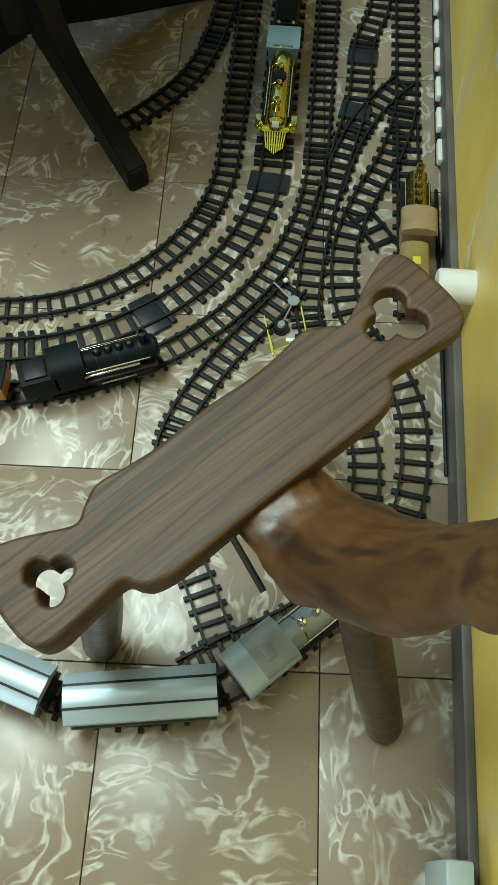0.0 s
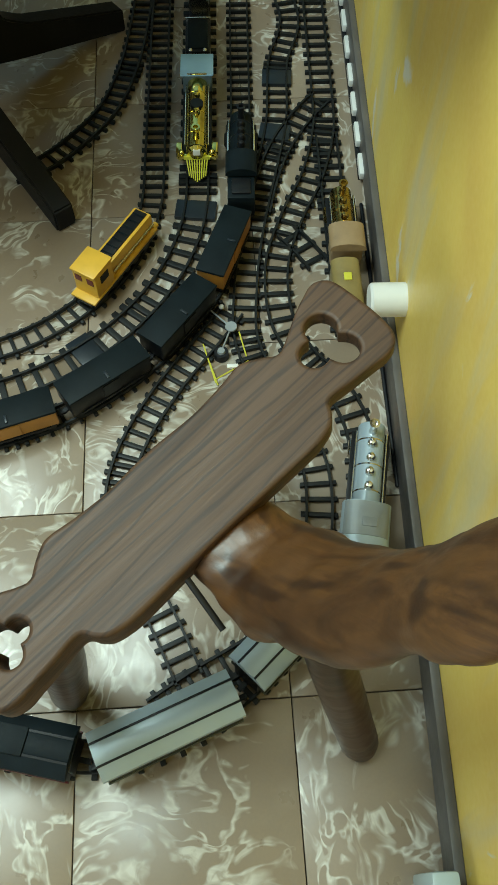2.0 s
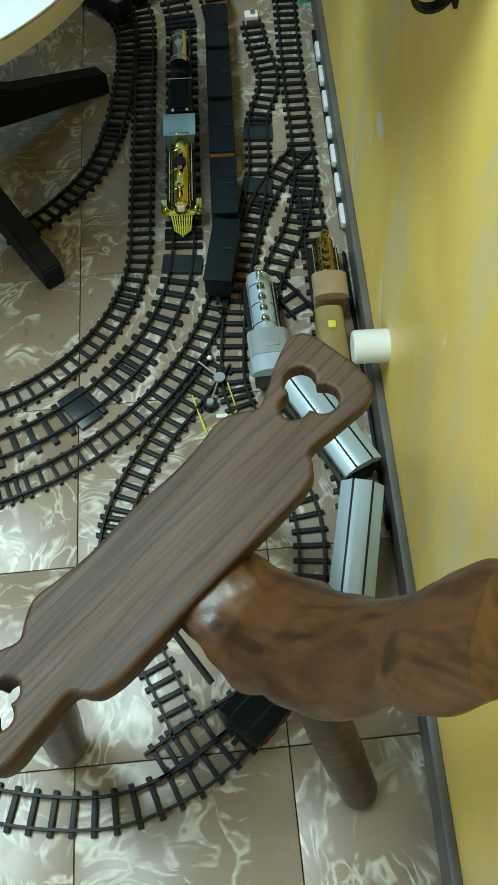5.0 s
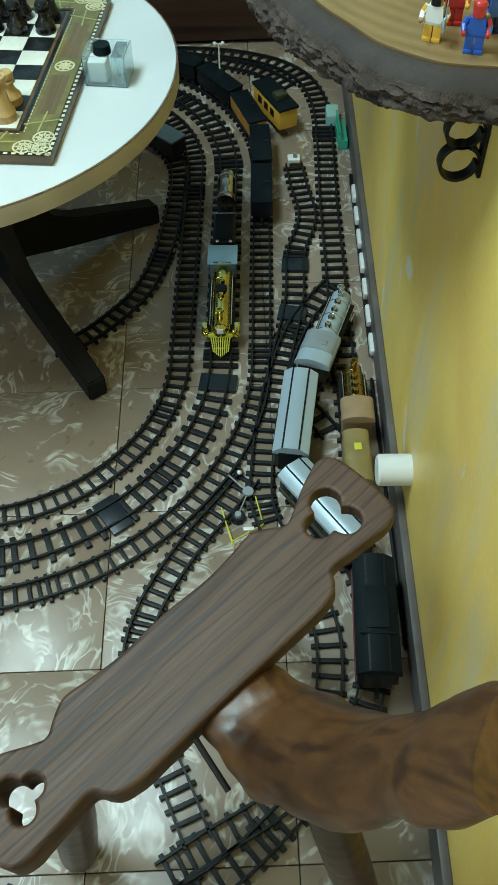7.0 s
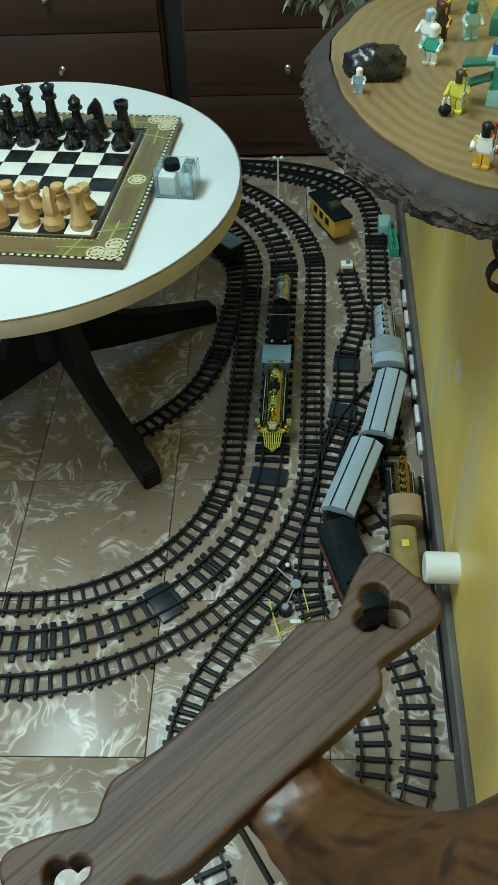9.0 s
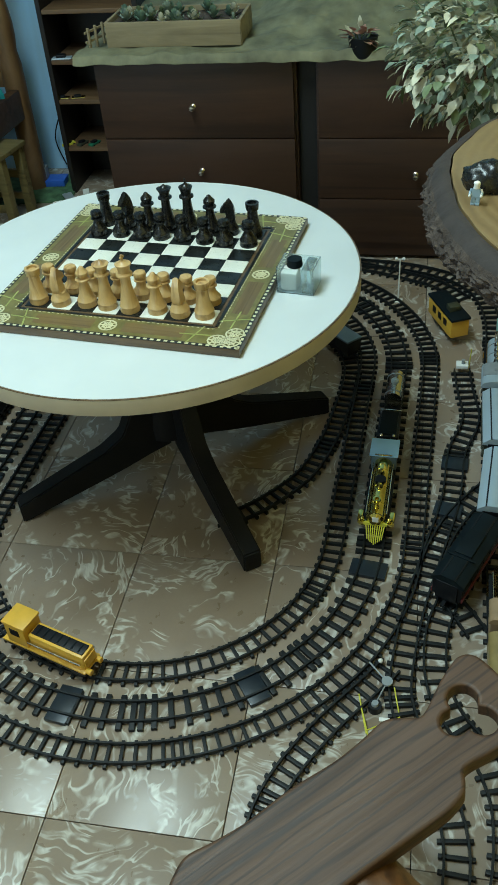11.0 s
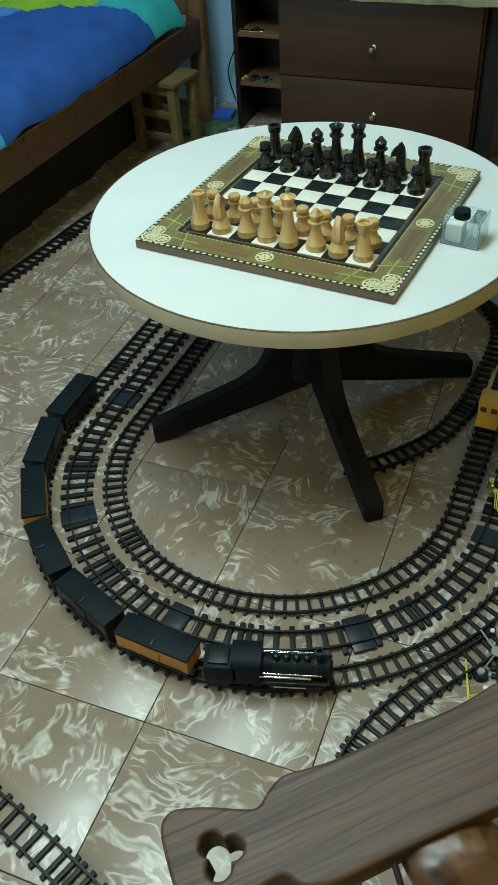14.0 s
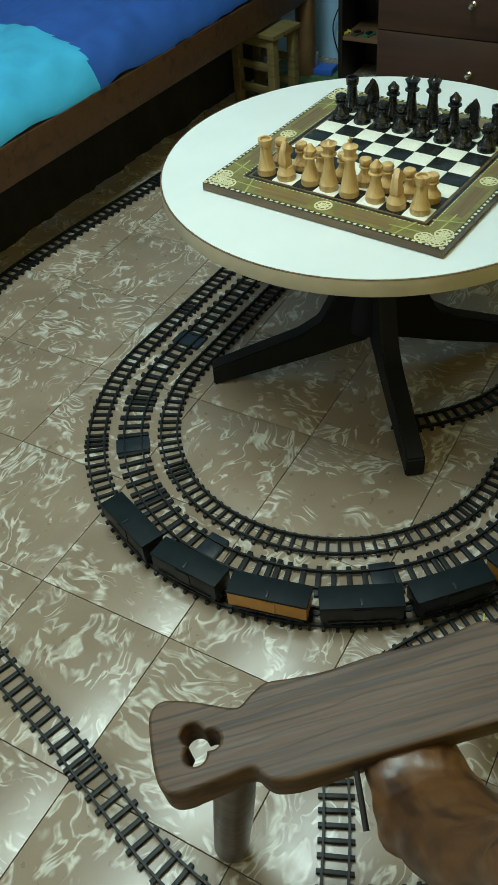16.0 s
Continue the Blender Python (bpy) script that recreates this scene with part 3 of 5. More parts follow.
def man_mesh(kind, mat):
    bm = bmesh.new()
    lathe(bm, [(r * 1.14, h) for r, h in man_profile(kind)], 20)
    if kind == "king":
        box(bm, 0.0032, 0.0032, 0.010, 0, 0, 0.0905, 0.0006)
        box(bm, 0.0085, 0.0032, 0.0030, 0, 0, 0.0915, 0.0006)
    if kind == "knight":
        side_view = smooth_line([(0.0085, 0.020), (0.0105, 0.034), (0.0085, 0.050), (0.0035, 0.0605), (0.0005, 0.0645), (-0.0022, 0.0595), (-0.0085, 0.054), (-0.0150, 0.046), (-0.0148, 0.0415), (-0.0105, 0.0400), (-0.0045, 0.0430), (-0.0040, 0.0375), (-0.0075, 0.030), (-0.0080, 0.020)], True, 3)
        near, far = ([bm.verts.new((x, k * (0.0072 - 0.10 * max(0, z - 0.035)), z)) for x, z in side_view] for k in (-1, 1))
        head = [bm.faces.new(near), bm.faces.new(far[::-1])]
        for k in range(len(near)):
            j = (k + 1) % len(near)
            head.append(bm.faces.new((near[k], far[k], far[j], near[j])))
        rim = {e for f in head[:2] for e in f.edges}
        bmesh.ops.bevel(bm, geom=list(rim), offset=0.0016, segments=2, affect="EDGES")
    return mesh_of("chess_" + kind, bm, mat)


def build_men():
    row = ("rook", "knight", "bishop", "queen", "king", "bishop", "knight", "rook")
    rnd = random.Random(4)
    for side, mat, colour, back, pawns in ((0, M["boxwood"], "pale boxwood", 0, 1), (1, M["ebony"], "black", 7, 6)):
        meshes = {k: man_mesh(k, mat) for k in set(row) | {"pawn"}}
        for rank, kinds in ((back, row), (pawns, ("pawn",) * 8)):
            for i, kind in enumerate(kinds):
                x, y = (i - 3.5) * SQ + rnd.uniform(-0.003, 0.003), (rank - 3.5) * SQ + rnd.uniform(-0.003, 0.003)
                ob = new("chess_" + kind, meshes[kind])
                ob.matrix_basis = BOARD @ pose(x, y, BOARD_H + 0.0006, 0, 0, (-90 if side == 0 else 70 if i < 4 else 8) + rnd.uniform(-8, 8) if kind == "knight" else rnd.uniform(0, 360))
                tagged(ob, f"{colour} turned wooden {kind} standing on the chess board", "chess piece", f"{colour} chess pieces")


build_men()


def build_clock_box():
    t = thing("plastic_box", "clear plastic box holding a white bottle on the table", "plastic box", pose(0.028, 1.468, TOP_Z, 0, 0, -8))
    bm = bmesh.new()
    for x, y, sx, sy in ((-0.03, 0, 0.0015, 0.05), (0.03, 0, 0.0015, 0.05), (0, -0.025, 0.06, 0.0015), (0, 0.025, 0.06, 0.0015)):
        box(bm, sx, sy, 0.044, x, y, 0.0225)
    box(bm, 0.06, 0.05, 0.0015, 0, 0, 0.0012)
    part("case", bm, M["clear_box"], t)
    part("bottle", make(box, 0.028, 0.03, 0.032, -0.012, -0.006, 0.0185, 0.006), M["white"], t, "white bottle")
    part("cap", make(cyl, 0.013, 0.012, 0.012, -0.008, 0.006, 0.041), M["navy"], t, "dark blue cap")
    part("divider", make(box, 0.016, 0.046, 0.042, 0.018, 0, 0.0225, 0.002), M["clear_box"], t)


build_clock_box()

# ---- rustic seat: heart-cut plank over a carved log ----
SEAT_Z = 0.36


def plank_outline():
    """A waisted board with a flared handle at each end, the same at both ends."""
    upper = [(0.0, 0.049), (0.05, 0.0465), (0.085, 0.049), (0.110, 0.0525), (0.122, 0.050), (0.135, 0.042), (0.146, 0.0345), (0.158, 0.0375), (0.187, 0.0525), (0.207, 0.0605), (0.220, 0.0640), (0.231, 0.0605), (0.2375, 0.050), (0.2395, 0.030)]
    lower = [(0.2395, -0.003), (0.236, -0.024), (0.228, -0.0345), (0.214, -0.038), (0.199, -0.0365), (0.174, -0.034), (0.147, -0.0315), (0.138, -0.042), (0.130, -0.049), (0.116, -0.053), (0.098, -0.0545), (0.05, -0.0535), (0.0, -0.053)]
    right = upper + lower
    return smooth_line(right + [(-x, y) for x, y in right[::-1][1:-1]], True, 5)


def trefoil(cx, cy, flip, size):
    """Three round lobes, one of them towards the middle of the board."""
    lobes = [((-0.0145, 0.0), 0.0150), ((0.0105, 0.0160), 0.0165), ((0.0105, -0.0160), 0.0165)]
    reach = []
    for i in range(72):
        a = 2 * math.pi * i / 72
        d = Vector((math.cos(a), math.sin(a)))
        far = 0.010
        for c, r in lobes:
            c = Vector(c)
            along = c.dot(d)
            off = r * r - (c.length_squared - along * along)
            if off > 0:
                far = max(far, along + math.sqrt(off))
        reach.append(far)
    for _ in range(4):  # soften the cusps between the lobes
        reach = [(reach[k - 1] + 2 * reach[k] + reach[(k + 1) % 72]) / 4 for k in range(72)]
    return [(cx + flip * size * r * math.cos(math.pi * k / 36), cy + size * r * math.sin(math.pi * k / 36)) for k, r in enumerate(reach)]


def build_seat():
    t = thing("rustic_wooden_seat", "dark varnished rustic seat with heart-cut plank, carved log and stick legs", "wooden seat")
    tilt = pose(0.1515, 0.610, 0.360, 0, 0, 40.43) @ pose(0, 0, 0, 0, -6.6, 0)
    board = extruded("plank", [plank_outline(), trefoil(0.183, 0.010, 1, 0.93), trefoil(-0.190, 0.008, -1, 0.68)], 0.036, 0.004, M["plank"], t, tilt @ pose(0, 0, -0.018))
    for v in board.data.vertices:  # thicker towards one end, as the slab was sawn
        v.co.z = 0.018 - (0.018 - v.co.z) * (0.80 - 1.25 * v.co.x)
    bm = bmesh.new()
    way = smooth_line([(0.160, 0.604, 0.326), (0.192, 0.570, 0.329), (0.220, 0.538, 0.338), (0.246, 0.509, 0.378), (0.272, 0.476, 0.440), (0.292, 0.456, 0.500), (0.309, 0.442, 0.558), (0.323, 0.431, 0.605), (0.335, 0.424, 0.64)], False, 8)
    wide = smooth_line([(0.046, 0), (0.051, 0), (0.056, 0), (0.057, 0), (0.049, 0), (0.048, 0), (0.046, 0), (0.046, 0), (0.036, 0)], False, 8)
    wide = [w * (1 + 0.07 * noise.noise(Vector((i * 0.21, 0, 5))) - (0.12 * math.exp(-((i - 46) / 3.0) ** 2))) for i, (w, _) in enumerate(wide)]
    tube(bm, way, wide, 48, 0.46, 0.13, 3.0)
    for v in bm.verts:
        v.co += Vector((0, 0, 0.0035)) * noise.noise(v.co * 46) + Vector((0, 0, 0.0015)) * noise.noise(v.co * 120)
    lie = Matrix.Translation((0.25, 0.505, 0.40)) @ Vector((0.46, -0.50, 0.66)).to_track_quat("X", "Z").to_matrix().to_4x4()
    bm.transform(lie.inverted())
    part("carved_log", bm, M["carved"], t, "polished carved log with knots and reddish grain", lie)
    for a, b in (((0.040, 0.500, 0.335), (-0.008, 0.520, 0.0)), ((0.250, 0.508, 0.350), (0.324, 0.440, 0.0)), ((0.225, 0.69, 0.345), (0.205, 0.85, 0.0))):
        bm = bmesh.new()
        c = [Vector(a).lerp(Vector(b), k / 8) for k in range(9)]
        c[-1].z = 0.004
        c[-2] = c[-3].lerp(c[-1], 0.8)
        tube(bm, c, [0.019, 0.020, 0.022, 0.023, 0.023, 0.023, 0.0225, 0.022, 0.018], 18)
        part("leg", bm, M["leg"], t)
    bm = bmesh.new()
    rod_between(bm, (0.150, 0.535, 0.340), (0.178, 0.495, 0.322), 0.003)
    part("iron_rod", bm, M["rod"], t, "thin black iron rod")


build_seat()

# ---- rolling stock: local +y is ahead, z = 0 is the rail top ----
def wheels(t, ys, mat, half=0.0155, r=0.0075):
    me = mesh_of("wheel", make(cyl, r, r, 0.004, 0, 0, 0, "x", 16), mat)
    for y in ys:
        for s in (-1, 1):
            piece("wheel", me, t, pose(s * half, y, r))


def arched(bm, w, l, z0, z1, y=0, n=10, over=0.0):
    """A roof bent to an arc over its width."""
    for k in range(n):
        a0, a1 = math.pi * k / n, math.pi * (k + 1) / n
        p = [(-math.cos(a) * (w / 2 + over), z0 + (z1 - z0) * math.sin(a) ** 0.8) for a in (a0, a1)]
        vs = [bm.verts.new((x, yy, z)) for yy in (y - l / 2, y + l / 2) for x, z in p]
        bm.faces.new((vs[0], vs[1], vs[3], vs[2]))
        ws = [bm.verts.new((x, yy, z0 - 0.002)) for yy in (y - l / 2, y + l / 2) for x, z in p]
        for yy, i in ((0, 0), (1, 2)):
            bm.faces.new((vs[i], vs[i + 1], ws[i + 1], ws[i]))
        if k == 0:
            bm.faces.new((vs[0], vs[2], ws[2], ws[0]))
        if k == n - 1:
            bm.faces.new((vs[1], vs[3], ws[3], ws[1]))
    bmesh.ops.remove_doubles(bm, verts=bm.verts, dist=0.0001)


def three_flats(half, flat, length, low, eaves, top):
    """A roof of one level and two sloping flats, with short upright eaves."""
    bm = bmesh.new()
    ends = [[bm.verts.new((x, y, z)) for x, z in ((-half, low), (-half * 0.98, (low + eaves) / 2), (-flat, top), (flat, top), (half * 0.98, (low + eaves) / 2), (half, low))] for y in (-length / 2, length / 2)]
    for k in range(6):
        bm.faces.new((ends[0][k], ends[0][(k + 1) % 6], ends[1][(k + 1) % 6], ends[1][k]))
    bm.faces.new(ends[0])
    bm.faces.new(ends[1])
    return bm


def coach(name, label, roof, side, sill, line, length=0.165, width=0.050, group="coaches of the silver train"):
    t = thing(name, label, "toy train coach", group=group)
    part("chassis", make(box, width * 0.8, length * 0.94, 0.010, 0, 0, 0.011, 0.002), M["black"], t)
    part("body", make(box, width, length * 0.97, 0.036, 0, 0, 0.034, 0.002), side, t)
    part("roof", three_flats(width / 2 + 0.003, 0.0125, length, 0.050, 0.0605, 0.066), roof, t)
    if not line:
        part("roof_panel", make(box, 0.030, length * 0.36, 0.003, 0, 0.004, 0.0672, 0.001), roof, t)
        part("roof_rib", make(box, width * 0.9, 0.004, 0.0025, 0, -length * 0.19, 0.0665, 0.0008), roof, t)
    for x in (-0.0125, 0.0125):
        part("roof_seam", make(box, 0.0026, length, 0.0022, x, 0, 0.0654, turn=Matrix.Rotation(radians(10 if x > 0 else -10), 4, "Y")), M["black"], t)
    for s in (-1, 1):
        part("sill", make(box, 0.002, length * 0.97, 0.008, s * (width / 2 + 0.0006), 0, 0.0215), sill, t)
        for k in range(6):
            part("window_pane", make(box, 0.0015, 0.016, 0.012, s * (width / 2 + 0.0003), (k - 2.5) * length * 0.152, 0.038), M["black"], t)
    for s in (-1, 1):
        part("coupling", make(box, 0.006, 0.018, 0.004, 0, s * (length / 2 + 0.004), 0.009), M["black"], t)
        part("end_wall", make(box, width * 0.72, 0.006, 0.040, 0, s * (length / 2 - 0.002), 0.033, 0.001), M["black"], t)
        part("bogie", make(box, width * 0.68, 0.034, 0.009, 0, s * length * 0.33, 0.0085, 0.002), M["black"], t)
    wheels(t, [s * length * 0.33 + d for s in (-1, 1) for d in (-0.011, 0.011)], M["black"])
    return t


def wagon(name, label, roof, side, length=0.128, width=0.040):
    t = thing(name, label, "toy train wagon", group="wagons of the black train")
    part("chassis", make(box, width * 0.75, length * 0.94, 0.008, 0, 0, 0.011, 0.002), M["black"], t)
    part("body", make(box, width, length * 0.98, 0.030, 0, 0, 0.030, 0.0015), side, t)
    part("roof", make(box, width + 0.003, length, 0.005, 0, 0, 0.0468, 0.0018), roof, t)
    part("roof_hatch", make(box, 0.012, 0.0035, 0.003, width * 0.28, 0.0, 0.0500, 0.0008), M["track_block"], t)
    for s in (-1, 1):
        part("coupling", make(box, 0.006, 0.016, 0.004, 0, s * (length / 2 + 0.004), 0.009), M["black"], t)
        part("door", make(box, 0.0016, 0.026, 0.024, s * (width / 2 + 0.0005), 0, 0.030), side, t)
        part("footboard", make(box, 0.004, length * 0.8, 0.003, s * (width / 2), 0, 0.0135), M["black"], t)
    wheels(t, [s * length * 0.33 + d for s in (-1, 1) for d in (-0.009, 0.009)], M["black"], 0.0145, 0.0065)
    return t


def steam_engine(name, label, boiler, roof, trim, length=0.19, width=0.040, tender=True, cab=0.055, cab_w=0.056, low=0.036, cabmat=None, domes=4, flat=False, group=""):
    """A toy steam engine: nose at +length/2."""
    t = thing(name, label, "toy steam engine", group=group)
    nose = length / 2
    tl = cab if tender else 0.0
    bl = length - tl - 0.036 if tender else length - cab
    yb = nose - bl / 2
    part("chassis", make(box, width * 0.8, length * 0.95, 0.010, 0, 0, 0.012, 0.002), M["black"], t)
    part("boiler", make(cyl, width * 0.40, width * 0.40, bl, 0, yb, low, "y", 24), boiler, t)
    part("smokebox_door", make(cyl, width * 0.36, width * 0.24, 0.006, 0, nose + 0.002, low, "y", 24), M["black"] if trim is not M["gold"] else trim, t)
    bm = bmesh.new()
    lathe(bm, [(0.0055, 0), (0.0045, 0.012), (0.0060, 0.020), (0.0068, 0.023), (0.0040, 0.0232), (0.0038, 0.018)], 16)
    part("chimney", bm, trim, t, at=pose(0, nose - 0.014, low + width * 0.36))
    for k in range(domes):
        bm = bmesh.new()
        lathe(bm, [(0.0060, 0), (0.0056, 0.006), (0.0040, 0.0095), (0.001, 0.0105)], 14)
        part("dome", bm, trim, t, at=pose(0, nose - 0.032 - k * (bl - 0.04) / max(domes, 1), low + width * 0.36))
    for k in range(3):
        part("boiler_band", make(cyl, width * 0.412, width * 0.412, 0.002, 0, nose - bl * (0.2 + 0.3 * k), low, "y", 24), trim, t)
    for s in (-1, 1):
        part("running_board", make(box, 0.009, bl * 0.96, 0.003, s * (width * 0.46), yb, 0.026, 0.0008), M["black"], t)
        part("cylinder_block", make(cyl, 0.007, 0.007, 0.022, s * width * 0.47, nose - 0.022, 0.014, "y", 14), trim, t)
        bm = bmesh.new()
        rod_between(bm, (s * width * 0.44, nose - 0.01, low + 0.006), (s * width * 0.44, nose - bl * 0.97, low + 0.006), 0.0012)
        part("handrail", bm, M["chrome"], t)
        part("side_rod", make(box, 0.0018, 0.062, 0.0035, s * 0.0195, yb, 0.010), M["chrome"], t)
    yc = nose - bl - 0.018
    part("cab", make(box, cab_w * 0.88, 0.036, 0.044, 0, yc, 0.036, 0.002), cabmat or roof, t)
    bm = bmesh.new()
    if flat:
        box(bm, cab_w, 0.050, 0.004, 0, yc - 0.002, 0.0605, 0.0012)
        part("roof_edge", make(box, cab_w * 0.6, 0.0018, 0.0030, 0, yc + 0.0225, 0.0632, 0.0006), M["chrome"], t, "bright front edge of the roof")
    else:
        arched(bm, cab_w, 0.044, 0.056, 0.068, yc - 0.002)
    part("cab_roof", bm, roof, t)
    if tender:
        part("tender", make(box, cab_w * 0.86, tl - 0.006, 0.038, 0, -nose + tl / 2, 0.032, 0.003), cabmat or roof, t)
        part("coal_load", make(box, cab_w * 0.6, tl * 0.6, 0.006, 0, -nose + tl / 2, 0.052, 0.002), M["black"], t)
    wheels(t, [nose - 0.03, nose - 0.055, nose - 0.08, -nose + 0.03], M["black"], 0.0165, 0.0085)
    return t


def build_silver_engine():
    t = steam_engine("silver_steam_engine", "silver toy steam engine with domed boiler and grey roof", M["silver"], M["grey"], M["chrome"], 0.19, 0.044, False, 0.07, 0.056)
    bm = bmesh.new()
    arched(bm, 0.056, 0.072, 0.052, 0.067, -0.058, over=0.002)
    part("tender_roof", bm, M["silver"], t)
    part("tender_body", make(box, 0.050, 0.066, 0.036, 0, -0.058, 0.034, 0.002), M["olive"], t)
    glow, nt, b = node_material("warm_headlight")
    b.inputs["Emission Color"].default_value, b.inputs["Emission Strength"].default_value = (1.0, 0.5, 0.15, 1), 25.0
    part("headlight", make(ball, 0.0035, 0, 0.1005, 0.036), glow, t, "small lit orange headlight")
    part("roof_vent", make(box, 0.018, 0.012, 0.004, 0.004, -0.050, 0.0672, 0.001), M["grey"], t)
    return t


def build_diesel():
    t = thing("yellow_diesel_engine", "yellow toy shunting engine with black hood and chrome rails", "toy diesel engine")
    part("chassis", make(box, 0.038, 0.160, 0.010, 0, 0, 0.013, 0.002), M["black"], t)
    part("footplate", make(box, 0.042, 0.165, 0.004, 0, 0, 0.0195, 0.001), M["yellow"], t)
    part("hood", make(box, 0.030, 0.108, 0.030, 0, 0.026, 0.036, 0.003), M["yellow"], t)
    part("hood_top", make(box, 0.020, 0.100, 0.003, 0, 0.026, 0.0515, 0.001), M["black"], t, "black grille on the hood")
    for k in range(7):
        part("grille_bar", make(box, 0.018, 0.002, 0.002, 0, -0.014 + 0.0135 * k, 0.0532), M["navy"], t)
    part("cab", make(box, 0.040, 0.040, 0.044, 0, -0.050, 0.043, 0.002), M["yellow"], t)
    part("cab_roof", make(box, 0.042, 0.046, 0.005, 0, -0.050, 0.067, 0.002), M["yellow"], t)
    for s in (-1, 1):
        part("cab_window", make(box, 0.0014, 0.018, 0.014, s * 0.0203, -0.050, 0.051), M["black"], t)
        part("rear_window", make(box, 0.011, 0.0014, 0.011, s * 0.010, -0.0703, 0.052), M["maroon"], t)
        bm = bmesh.new()
        rod_between(bm, (s * 0.0190, -0.028, 0.037), (s * 0.0190, 0.076, 0.037), 0.0017)
        part("handrail", bm, M["chrome"], t, "chrome handrail")
        part("buffer", make(cyl, 0.005, 0.005, 0.010, s * 0.013, 0.085, 0.019, "y", 12), M["yellow"], t)
    part("nose_panel", make(box, 0.026, 0.003, 0.020, 0, 0.0805, 0.034, 0.001), M["yellow"], t)
    wheels(t, (-0.055, -0.025, 0.025, 0.055), M["black"])
    return t


def build_gold_engine():
    t = steam_engine("gold_steam_engine", "gold-plated toy steam engine with clear cab and slatted cowcatcher", M["gold"], M["cab_blue"], M["gold"], 0.205, 0.042, False, 0.055, 0.054, cabmat=M["slate"], domes=3, flat=True)
    cow = part("cowcatcher", make(box, 0.042, 0.004, 0.006, 0, 0.1035, 0.026, 0.001), M["lemon"], t, "yellow slatted cowcatcher")
    for k in range(9):
        x = (k - 4) * 0.0042
        bm = bmesh.new()
        rod_between(bm, (x, 0.1035, 0.026), (x * 0.75, 0.1335 - abs(x) * 0.75, 0.004), 0.0011, 6)
        part("bar", bm, M["lemon"], cow)
    part("lamp", make(box, 0.012, 0.010, 0.012, 0, 0.1035, 0.040, 0.002), M["white"], t, "white headlamp")
    for s in (-1, 1):
        part("steam_chest", make(box, 0.010, 0.024, 0.014, s * 0.028, 0.086, 0.024, 0.002), M["gold"], t)
    part("safety_valve_ring", make(cyl, 0.0105, 0.0105, 0.006, 0, 0.018, 0.056, "z", 20), M["black"], t)
    part("buffer_beam", make(box, 0.060, 0.008, 0.008, 0, 0.100, 0.024, 0.0015), M["gold"], t)
    for s in (-1, 1):
        part("side_lamp", make(ball, 0.0048, s * 0.024, 0.098, 0.032), M["gold"], t)
    return t


def build_tender():
    t = thing("black_tender", "black toy tender with steel rim behind the gold engine", "toy train wagon")
    part("body", make(box, 0.042, 0.086, 0.034, 0, 0, 0.030, 0.003), M["black"], t)
    part("rim", make(box, 0.044, 0.003, 0.004, 0, -0.042, 0.048, 0.001), M["chrome"], t)
    part("coal_load", make(box, 0.034, 0.072, 0.004, 0, 0, 0.048, 0.001), M["navy"], t)
    for s in (-1, 1):
        part("lamp", make(ball, 0.004, s * 0.012, 0.038, 0.046), M["chrome"], t)
    part("chassis", make(box, 0.034, 0.066, 0.008, 0, 0, 0.011, 0.002), M["black"], t)
    wheels(t, (-0.02, 0.02), M["black"])
    return t


def build_tank():
    t = thing("silver_tank_wagon", "silver toy tank wagon with a dome on the middle track", "toy train wagon")
    part("tank", make(cyl, 0.018, 0.018, 0.085, 0, 0, 0.036, "y", 24), M["chrome"], t)
    part("chassis", make(box, 0.034, 0.092, 0.008, 0, 0, 0.013, 0.002), M["black"], t)
    bm = bmesh.new()
    lathe(bm, [(0.008, 0), (0.008, 0.006), (0.005, 0.009), (0.001, 0.0095)], 16)
    part("dome", bm, M["silver"], t, at=pose(0, 0, 0.052))
    for y in (-0.03, 0.03):
        part("strap", make(cyl, 0.0187, 0.0187, 0.003, 0, y, 0.036, "y", 24), M["grey"], t)
    wheels(t, (-0.03, 0.03), M["black"])
    return t


def build_bronze_engine():
    t = steam_engine("brass_steam_engine", "brass toy steam engine with tan cab roof parked by the wall", M["brass"], M["tan"], M["brass"], 0.13, 0.040, False, 0.045, 0.052, cabmat=M["tan"], domes=3)
    return t


def build_khaki_tender():
    t = thing("khaki_tender", "khaki toy tender with a yellow badge behind the brass engine", "toy train wagon")
    part("body", make(box, 0.040, 0.095, 0.036, 0, 0, 0.032, 0.004), M["khaki"], t)
    bm = bmesh.new()
    arched(bm, 0.041, 0.095, 0.046, 0.058)
    part("cover", bm, M["khaki"], t)
    part("badge", make(box, 0.011, 0.013, 0.002, 0, 0.012, 0.0588, 0.0005), M["lemon"], t, "small yellow badge")
    part("chassis", make(box, 0.034, 0.09, 0.008, 0, 0, 0.011, 0.002), M["black"], t)
    wheels(t, (-0.03, 0.03), M["black"])
    return t


def place_on(line, s, ahead, length):
    """The pose of a vehicle whose middle is at s; ahead = 1 or -1 along the line."""
    a, b = line.at(s - 0.3 * length), line.at(s + 0.3 * length)
    d = (b - a) * ahead
    c = (a + b) / 2
    return pose(c.x, c.y, RAIL_TOP, 0, 0, math.degrees(math.atan2(d.y, d.x)) - 90)


